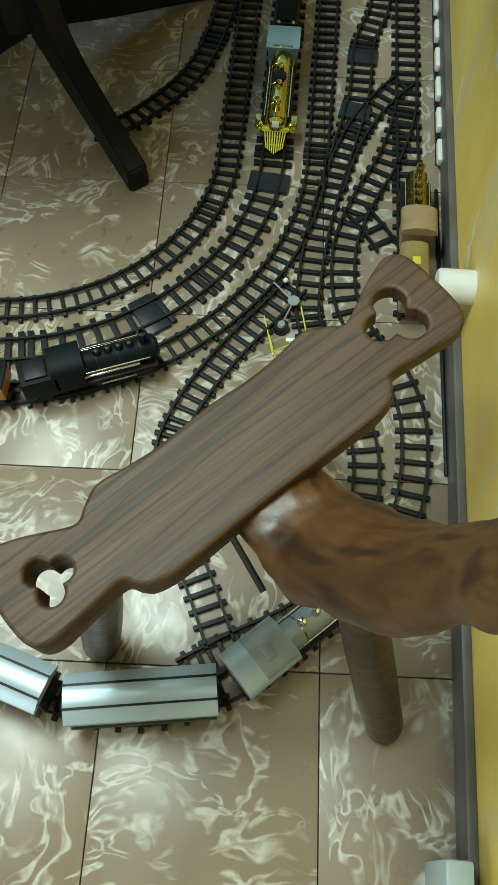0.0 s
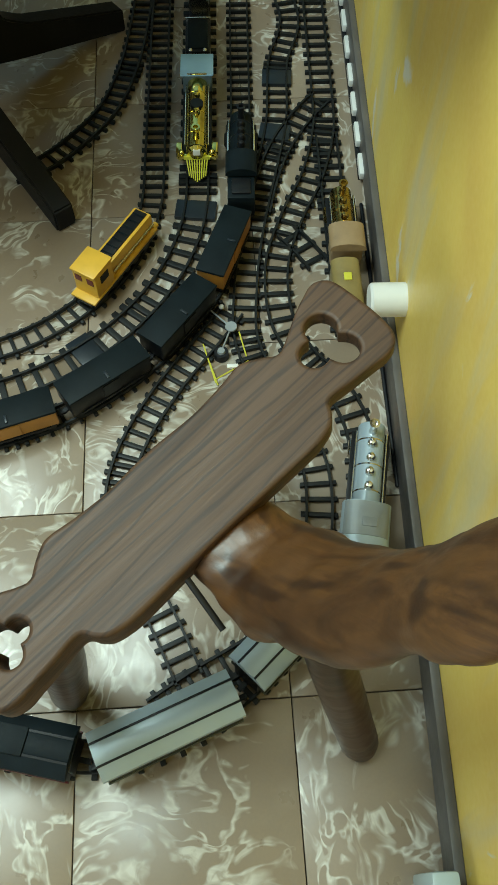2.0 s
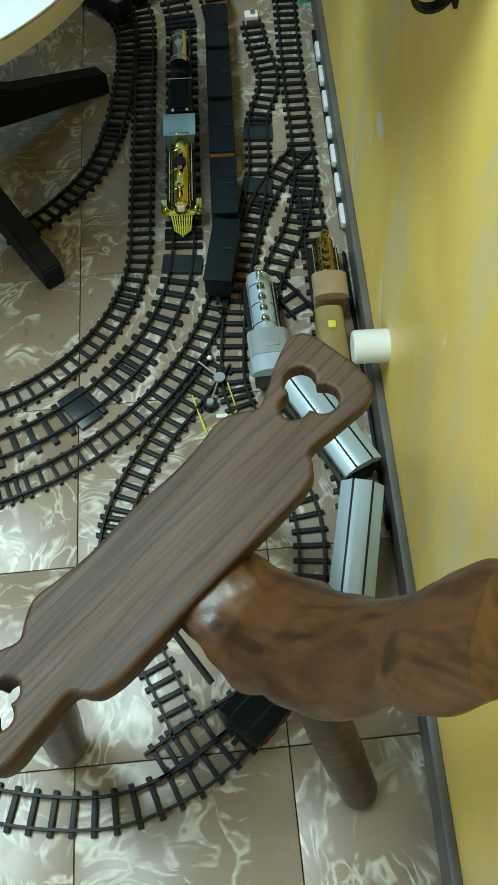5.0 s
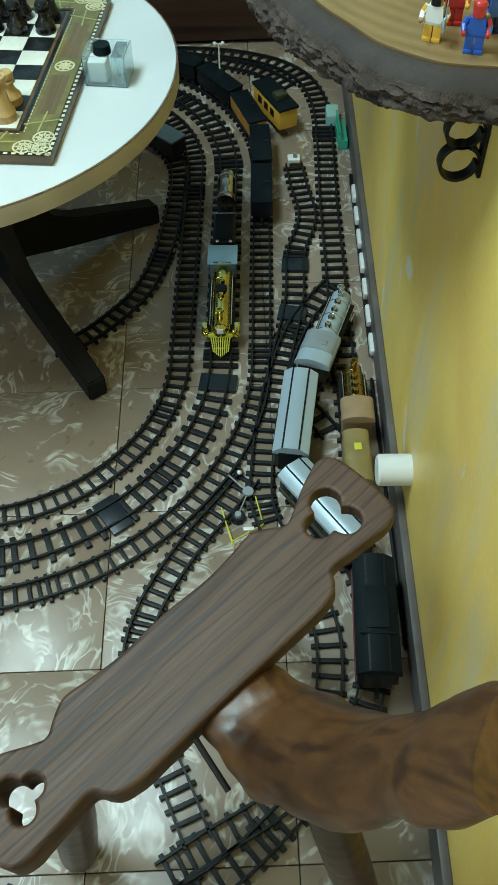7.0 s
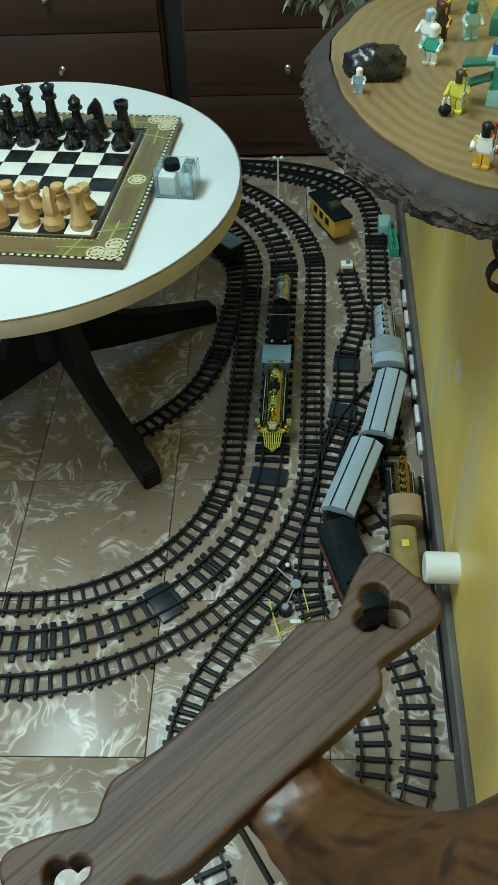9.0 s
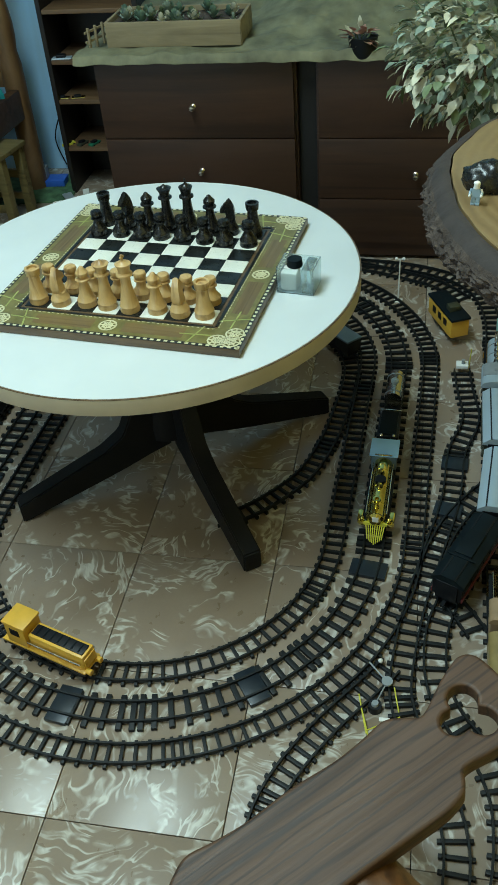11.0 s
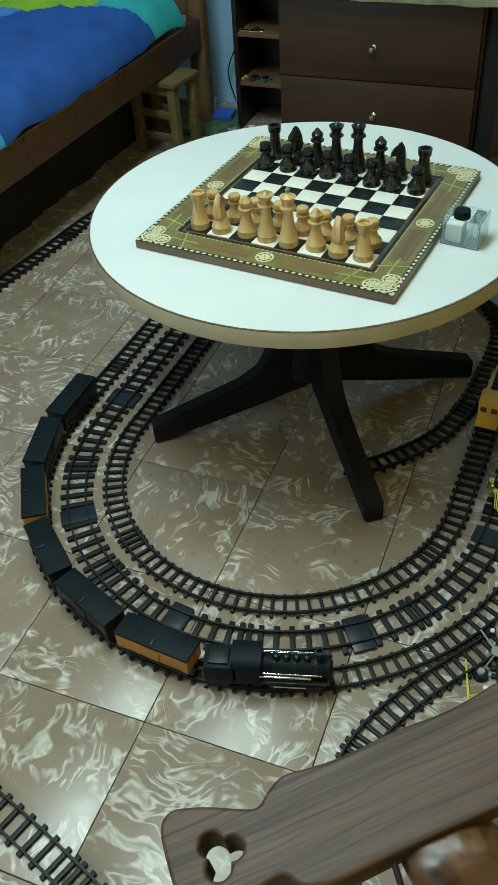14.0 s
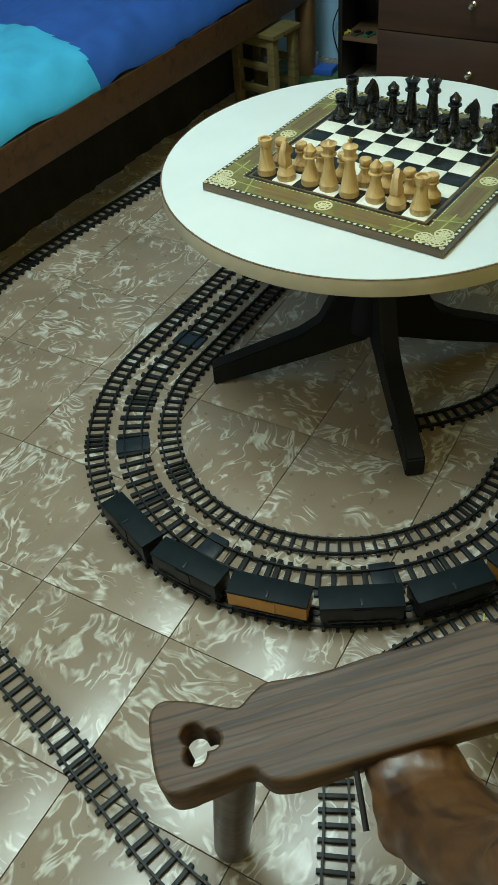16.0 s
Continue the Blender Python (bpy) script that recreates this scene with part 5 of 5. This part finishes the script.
M["shelf_edge"] = wood("shelf_board_wood", (0.07, 0.035, 0.015), (0.13, 0.07, 0.033), (0.17, 0.10, 0.05), 0.5)


def build_shelves():
    t = thing("shelf_unit", "narrow dark shelf unit holding toy cars beside the dresser", "shelf unit", pose(-0.752, 2.80, 0))
    for x in (-0.145, 0.145):
        part("side_panel", make(box, 0.014, 0.20, 1.1, x, 0.10, 0.55, 0.001), M["shelf_black"], t)
    part("back_panel", make(box, 0.28, 0.008, 1.1, 0, 0.196, 0.55), M["shelf_black"], t)
    for z in (0.145, 0.292, 0.408, 0.548, 0.68):
        part("shelf_board", make(box, 0.274, 0.19, 0.012, 0, 0.096, z, 0.001), M["shelf_edge"], t)


build_shelves()


def toy_car(label, mat, x, y, z, turn, k=1.0):
    t = thing("toy_car", label, "toy car", pose(x, y, z, 0, 0, turn), "toy cars on the shelves")
    part("body", make(box, 0.062 * k, 0.026 * k, 0.012 * k, 0, 0, 0.011 * k, 0.003 * k), mat, t)
    part("cabin", make(box, 0.030 * k, 0.022 * k, 0.010 * k, -0.002, 0, 0.021 * k, 0.004 * k), M["black"], t)
    wm = mesh_of("wheel", make(cyl, 0.006 * k, 0.006 * k, 0.004 * k, 0, 0, 0, "y", 12), M["black"])
    for sx in (-1, 1):
        for sy in (-1, 1):
            piece("wheel", wm, t, pose(sx * 0.019 * k, sy * 0.012 * k, 0.006 * k))


toy_car("silver toy car on the shelf", M["silver"], -0.862, 2.825, 0.401, 8)
toy_car("gold toy car on the shelf", M["gold"], -0.885, 2.825, 0.288, 10, 0.7)
toy_car("gold toy car on the shelf", M["gold"], -0.835, 2.83, 0.288, 15, 0.7)
toy_car("yellow toy car on the shelf", M["lemon"], -0.895, 2.825, 0.146, 60, 0.7)
toy_car("dark toy car on the shelf", M["olive"], -0.85, 2.83, 0.146, 70, 0.7)
toy_car("green toy car on the shelf", M["green"], -0.81, 2.83, 0.146, 70, 0.7)


def build_clutter():
    M["mat_green"] = plain("green_play_mat", (0.06, 0.13, 0.06), 0.8, 0, 0.5, 40)
    bm = bmesh.new()
    box(bm, 0.26, 0.22, 0.006, 0, 0, 0.003, 0.001)
    ob = part("play_mat", bm, M["mat_green"])
    ob.matrix_basis = pose(-1.03, 2.82, 0, 0, 0, 8)
    tagged(ob, "small green play mat on the floor by the shelves", "play mat")
    t = thing("toy_plane", "grey and white toy aeroplane lying on the floor", "toy aeroplane", pose(-0.87, 2.70, 0.0, 0, 0, 35))
    part("fuselage", make(cyl, 0.012, 0.005, 0.12, 0, 0, 0.016, "x", 14), M["white"], t)
    part("wing", make(box, 0.03, 0.13, 0.004, 0, 0, 0.018, 0.001), M["grey"], t)
    part("tail_fin", make(box, 0.02, 0.003, 0.03, 0.05, 0, 0.03, 0.001), M["white"], t)
    t = thing("blue_toy_station", "blue and grey toy building on the floor by the wall", "toy building", pose(-1.0, 2.86, 0.006, 0, 0, 5))
    part("base", make(box, 0.11, 0.06, 0.02, 0, 0, 0.01, 0.002), M["blue"], t)
    part("tower", make(box, 0.03, 0.03, 0.04, -0.02, 0, 0.04, 0.002), M["grey"], t)
    bm = bmesh.new()
    pts = smooth_line([(-0.985, 2.985, 0.02), (-1.0, 2.97, 0.12), (-0.95, 2.97, 0.22), (-0.90, 2.975, 0.24), (-0.88, 2.98, 0.16), (-0.90, 2.98, 0.06)], False, 8)
    for a, b in zip(pts, pts[1:]):
        rod_between(bm, a, b, 0.0022, 6)
    tagged(part("power_cable", bm, M["black"]), "thin dark power cable looping down the blue wall", "cable")


build_clutter()


def turned_post(bm, x, y, z0, z1, r):
    prof, h = [], z1 - z0
    for i in range(25):
        u = i / 24
        k = 1.0 if u < 0.42 else 0.62 + 0.38 * abs(math.sin((u - 0.42) * 15))
        prof.append((r * k, h * u))
    lathe(bm, prof, 18, x, y, z0)


M["bed_wood"] = wood("red_brown_bed_wood", (0.024, 0.010, 0.004), (0.058, 0.024, 0.009), (0.085, 0.038, 0.015), 0.45, 0.6)
M["post_wood"] = wood("turned_pine", (0.06, 0.03, 0.012), (0.11, 0.058, 0.026), (0.15, 0.085, 0.04), 0.4, 1.0, (8, 8, 3))
FABRIC = {k: plain(k + "_cotton", c, 0.85, 0, 0.14, 9, 0.5) for k, c in (("royal_blue", (0.008, 0.070, 0.33)), ("sky_blue", (0.03, 0.35, 0.60)), ("teal_cover", (0.02, 0.36, 0.42)), ("lime", (0.22, 0.42, 0.03)), ("mid_blue", (0.05, 0.20, 0.60)))}


# Dark cloth with the under-bed shade put into its near-black colour.
M["shaded_cloth"] = plain("shaded_black_cloth", (0.010, 0.009, 0.009), 0.9, 0, 0.4, 12, 0.5)


def build_bed():
    t = thing("bed", "wooden bed with turned posts and blue, teal and lime quilt", "bed", pose(-1.03, 2.82, 0, 0, 0, -3.5))
    rail = make(box, 0.03, 1.98, 0.09, 0, -1.0, 0.285, 0.004)
    part("side_rail", rail, M["bed_wood"], t)
    part("far_rail", make(box, 0.03, 1.98, 0.09, -0.95, -1.0, 0.285, 0.004), M["bed_wood"], t)
    for x in (-0.01, -0.94):
        bm = bmesh.new()
        turned_post(bm, x, 0.02, 0, 0.95, 0.034)
        part("head_post", bm, M["post_wood"], t)
        bm = bmesh.new()
        turned_post(bm, x, -2.02, 0, 0.5, 0.03)
        part("foot_post", bm, M["post_wood"], t)
    part("head_rail", make(box, 0.93, 0.03, 0.06, -0.475, 0.02, 0.36, 0.005), M["post_wood"], t)
    part("top_rail", make(box, 0.93, 0.03, 0.05, -0.475, 0.02, 0.78, 0.005), M["post_wood"], t)
    for k in range(8):
        bm = bmesh.new()
        turned_post(bm, -0.10 - 0.107 * k, 0.02, 0.385, 0.76, 0.013)
        part("spindle", bm, M["post_wood"], t)
    part("mattress", make(box, 0.88, 1.92, 0.12, -0.475, -1.0, 0.335, 0.03), M["white"], t)
    # Folded dark sheet behind the track; it also makes the space under the bed dark.
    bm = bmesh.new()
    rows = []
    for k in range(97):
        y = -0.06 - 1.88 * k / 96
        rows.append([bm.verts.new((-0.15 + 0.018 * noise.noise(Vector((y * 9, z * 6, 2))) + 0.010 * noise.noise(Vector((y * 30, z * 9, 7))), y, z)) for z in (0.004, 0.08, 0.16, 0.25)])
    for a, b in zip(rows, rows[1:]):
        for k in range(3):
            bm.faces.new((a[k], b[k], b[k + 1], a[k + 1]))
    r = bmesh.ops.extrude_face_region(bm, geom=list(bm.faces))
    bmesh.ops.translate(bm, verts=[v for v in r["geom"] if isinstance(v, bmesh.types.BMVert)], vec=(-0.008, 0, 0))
    part("underbed_cloth", bm, M["shaded_cloth"], t, "dark cloth hanging under the bed, blackened by painted shade")
    names = ("royal_blue", "sky_blue", "teal_cover", "lime", "mid_blue")
    bm = bmesh.new()
    nx, ny = 100, 190
    grid = []
    for j in range(ny + 1):
        row = []
        for i in range(nx + 1):
            u, y = i / nx, -0.10 - 1.83 * j / ny
            x = 0.012 - 0.97 * u
            edge = min(u, 1 - u) * 0.97
            drop = 0.085 * math.exp(-edge / 0.035)
            z = 0.428 - drop + 0.014 * noise.noise(Vector((x * 7, y * 5, 1))) + 0.010 * noise.noise(Vector((x * 22, y * 14, 4)))
            z += 0.02 * math.exp(-((y + 0.22) / 0.14) ** 2)
            row.append(bm.verts.new((x, y, z)))
        grid.append(row)
    for j in range(ny):
        for i in range(nx):
            f = bm.faces.new((grid[j][i], grid[j + 1][i], grid[j + 1][i + 1], grid[j][i + 1]))
            u, y = i / nx, -0.10 - 1.83 * j / ny
            wave = 0.06 * math.sin(y * 6 + u * 4)
            if y > -0.22 - 0.3 * u + wave:
                k = 2 if u < 0.22 + wave else 3
            elif y > -0.78 + 0.3 * u + wave:
                k = 0 if u < 0.35 - wave else 4
            elif y > -1.02 + wave:
                k = 0
            else:
                k = 1 if u < 0.30 + wave else 0 if u < 0.55 else 4
            f.material_index = k
    r = bmesh.ops.extrude_face_region(bm, geom=list(bm.faces))
    bmesh.ops.translate(bm, verts=[v for v in r["geom"] if isinstance(v, bmesh.types.BMVert)], vec=(0, 0, -0.012))
    part("quilt", bm, [FABRIC[k] for k in names], t, "patchwork quilt in blue, teal and lime")


build_bed()
# Pale wood darkened in its colour for the shade beside the bed.
M["crate_wood"] = wood("shaded_crate_wood", (0.06, 0.045, 0.014), (0.12, 0.09, 0.03), (0.17, 0.13, 0.05), 0.6)


def build_crate():
    t = thing("wooden_stool", "small slatted wooden stool beside the bed, coloured as in shade", "stool", pose(-1.06, 2.60, 0, 0, 0, -10))
    for x in (-0.07, 0.07):
        for y in (-0.05, 0.05):
            part("leg", make(box, 0.026, 0.026, 0.218, x, y, 0.109, 0.002), M["crate_wood"], t)
    for z in (0.06, 0.13, 0.20):
        for y in (-0.052, 0.052):
            part("slat", make(box, 0.16, 0.008, 0.024, 0, y, z, 0.002), M["crate_wood"], t)
    part("seat_board", make(box, 0.18, 0.14, 0.014, 0, 0, 0.225, 0.003), M["crate_wood"], t)


build_crate()

# ---- small things by the tracks ----
def build_white_roll():
    ob = part("white_roll", make(cyl, 0.0225, 0.0225, 0.050, 0, 0, 0, "x", 28), M["white"])
    ob.modifiers.new("round", "BEVEL").width = 0.003
    ob.matrix_basis = pose(0.411, 0.972, 0.125, 0, 0, -2)
    tagged(ob, "short white plastic roll fixed to the yellow wall", "plastic roll")


build_white_roll()


def build_barrier():
    t = thing("white_road_barrier", "small white barrier blocks on a dark strip along the wall", "toy barrier", pose(0.4315, 1.31, 0, 0, 0, -SLANT))
    part("strip", make(box, 0.010, 0.52, 0.008, 0, 0.255, 0.004, 0.001), M["black"], t)
    me = mesh_of("block", make(box, 0.010, 0.046, 0.014, 0, 0, 0.015, 0.003), M["white"])
    for k in range(7):
        piece("block", me, t, pose(0.0, 0.010 + 0.0712 * k, 0))


build_barrier()
bm = bmesh.new()
rod_between(bm, (0.424, 1.25, 0.004), (0.412, 0.76, 0.004), 0.003, 8)
tagged(part("black_rod", bm, M["black"]), "thin black plastic rod lying along the wall", "rod")
M["pale_case"] = glassy("milky_case_plastic", (0.62, 0.74, 0.76), 0.25, 0.35)
ob = part("white_case", make(box, 0.028, 0.13, 0.11, 0, 0, 0.055, 0.005), M["pale_case"])
ob.matrix_basis = pose(0.3745, 0.242, 0, 0, 0, -2)
tagged(ob, "pale blue-white plastic case standing by the wall", "plastic case")


def build_signal():
    t = thing("crossing_sign", "small grey level crossing sign lying in a yellow wire frame", "toy signal", pose(0.198, 0.975, 0))
    bm = bmesh.new()
    for a, b in (((-0.032, 0.019), (-0.017, -0.041)), ((-0.017, -0.041), (0.030, -0.008)), ((0.020, 0.037), (0.030, -0.008)), ((-0.024, -0.013), (-0.014, -0.045))):
        rod_between(bm, (*a, 0.013), (*b, 0.004), 0.0011, 6)
    part("wire_frame", bm, M["lemon"], t, "yellow wire frame")
    part("foot", make(cyl, 0.011, 0.010, 0.012, -0.007, 0.005, 0.0062, "z", 20), M["black"], t)
    part("foot_cap", make(cyl, 0.006, 0.005, 0.004, -0.007, 0.005, 0.0140, "z", 18), M["grey"], t)
    part("disc", make(cyl, 0.0085, 0.0085, 0.003, 0.009, 0.043, 0.0180, "z", 18), M["grey"], t)
    bm = bmesh.new()
    rod_between(bm, (-0.007, 0.005, 0.012), (0.009, 0.043, 0.017), 0.0012, 8)
    rod_between(bm, (-0.020, 0.078, 0.013), (0.009, 0.043, 0.017), 0.0014, 8)
    part("post", bm, M["grey"], t)
    bm = bmesh.new()
    ball(bm, 0.004, -0.003, 0.081, 0.0155)
    part("lamp_head", bm, M["white"], t)
    part("plate", make(box, 0.016, 0.006, 0.003, 0.008, -0.020, 0.0125, 0.0008), M["white"], t)


build_signal()


def lamp_stand(x, y, h, label):
    t = thing("toy_street_lamp", label, "toy street lamp", pose(x, y, 0))
    part("foot", make(box, 0.022, 0.018, 0.005, 0, 0, 0.0025, 0.001), M["white"], t)
    part("pole", make(cyl, 0.0022, 0.0016, h, 0, 0, h / 2), M["white"], t)
    for s in (-1, 1):
        part("lamp_head", make(ball, 0.0045, s * 0.009, 0, h), M["white"], t)
    part("crossbar", make(box, 0.02, 0.002, 0.002, 0, 0, h - 0.001), M["white"], t)


lamp_stand(0.180, 2.165, 0.120, "white toy street lamp with two heads")


def build_buffer():
    t = thing("buffer_stop", "white toy buffer stop with a thin yellow post", "toy buffer stop", pose(0.332, 1.872, 0))
    part("plate", make(box, 0.026, 0.022, 0.008, 0, 0, 0.016, 0.001), M["white"], t)
    part("lever", make(cyl, 0.004, 0.004, 0.012, 0.002, 0, 0.024), M["grey"], t)
    bm = bmesh.new()
    rod_between(bm, (0.016, 0.012, 0.0), (0.018, 0.014, 0.05), 0.0012, 6)
    part("post", bm, M["lemon"], t)


build_buffer()
ob = part("green_block", make(box, 0.028, 0.05, 0.03, 0, 0, 0.015, 0.003), M["teal"])
ob.matrix_basis = pose(0.428, 2.03, 0, 0, 0, -2)
tagged(ob, "translucent green toy block beside the wallside track", "toy block")

# ---- tracks and tiles, piece by piece ----
track(INNER, "innermost black plastic toy track oval round the table", 0.031, 0.045, 0.020, 0.0055, plates=(), joint=0.6)
track(MIDDLE, "wide middle black toy track oval with blue contact plates", 0.034, 0.060, 0.0255, 0.0088, plates=[0.881, 0.582, 1.195, 0.27, 3.52])
track(OUTER, "outer black plastic toy track oval round the table", 0.031, 0.045, 0.0205, 0.0055, joint=0.6)
track(BIG, "large black toy track running along the wall and under the bed", 0.034, 0.050, 0.0235, 0.0065, joint=0.5)
track(CROSS, "curved black crossover track between two lines", 0.034, 0.048, 0.022, 0.006)
track(SIDING, "black plastic siding track with blue point plates", 0.033, 0.048, 0.022, 0.006, plates=[0.325, 0.457], joint=0.6)
track(BRANCH, "curved black branch track under the wooden seat", 0.033, 0.048, 0.0195, 0.006, joint=0.6)
track(UNDER, "curved black track running under the table", 0.031, 0.046, 0.020, 0.006, joint=0.6)
track(PASSING, "short curved black passing track behind the ovals", 0.033, 0.048, 0.022, 0.006)
track(WALLSIDE, "short straight black track under the brass engine", 0.033, 0.048)
track(SPUR, "short black spur track beside the brass engine", 0.033, 0.046)
for i in range(-9, 2):
    for j in range(-7, 13):
        piece("tile", TILE_MESH, floor, pose(0.25 * i + 0.125, 0.25 * j + 0.125, 0, 0, 0, 90 * ((i * 7 + j * 3) % 4)))


# ---- what moves ----
def run(ob, line, length, lead, way):
    """way: (seconds, distance along the line) of the train's lead point."""
    ts, ds = [t for t, _ in way], [d for _, d in way]
    walk(ob, [(0.5 * k, place_on(line, float(np.interp(0.5 * k, ts, ds)) - lead, 1, length)) for k in range(33)])


def motions():
    black = [(0, 1.012), (2, 1.571), (5.5, 2.49), (7, 2.865), (12.5, 4.598), (13.5, 4.862), (14.5, 5.143), (16, 5.565)]
    run(black_engine, OUTER, 0.15, 0.097, black)
    for k, w in enumerate(black_train):
        run(w, OUTER, 0.128, 0.197 + 0.07 + 0.140 * k, black)
    run(diesel, INNER, 0.13, 0.086, [(0, 0.335), (1.5, 0.787), (3, 1.218), (12, 3.964), (12.5, 4.108), (13.5, 4.40), (16, 5.12)])
    start = BIG.length - 1.192
    silver = [(0, start), (3, start + 0.368), (5.5, start + 0.676), (9, start + 1.122), (16, start + 0.1252 * 16)]
    run(silver_engine, BIG, 0.14, 0.097, silver)
    run(coach_a, BIG, 0.165, 0.378 - 0.085, silver)
    run(coach_b, BIG, 0.165, 0.378 + 0.016 + 0.085, silver)
    run(coach_c, BIG, 0.168, 0.378 + 0.032 + 0.170 + 0.086, silver)


motions()
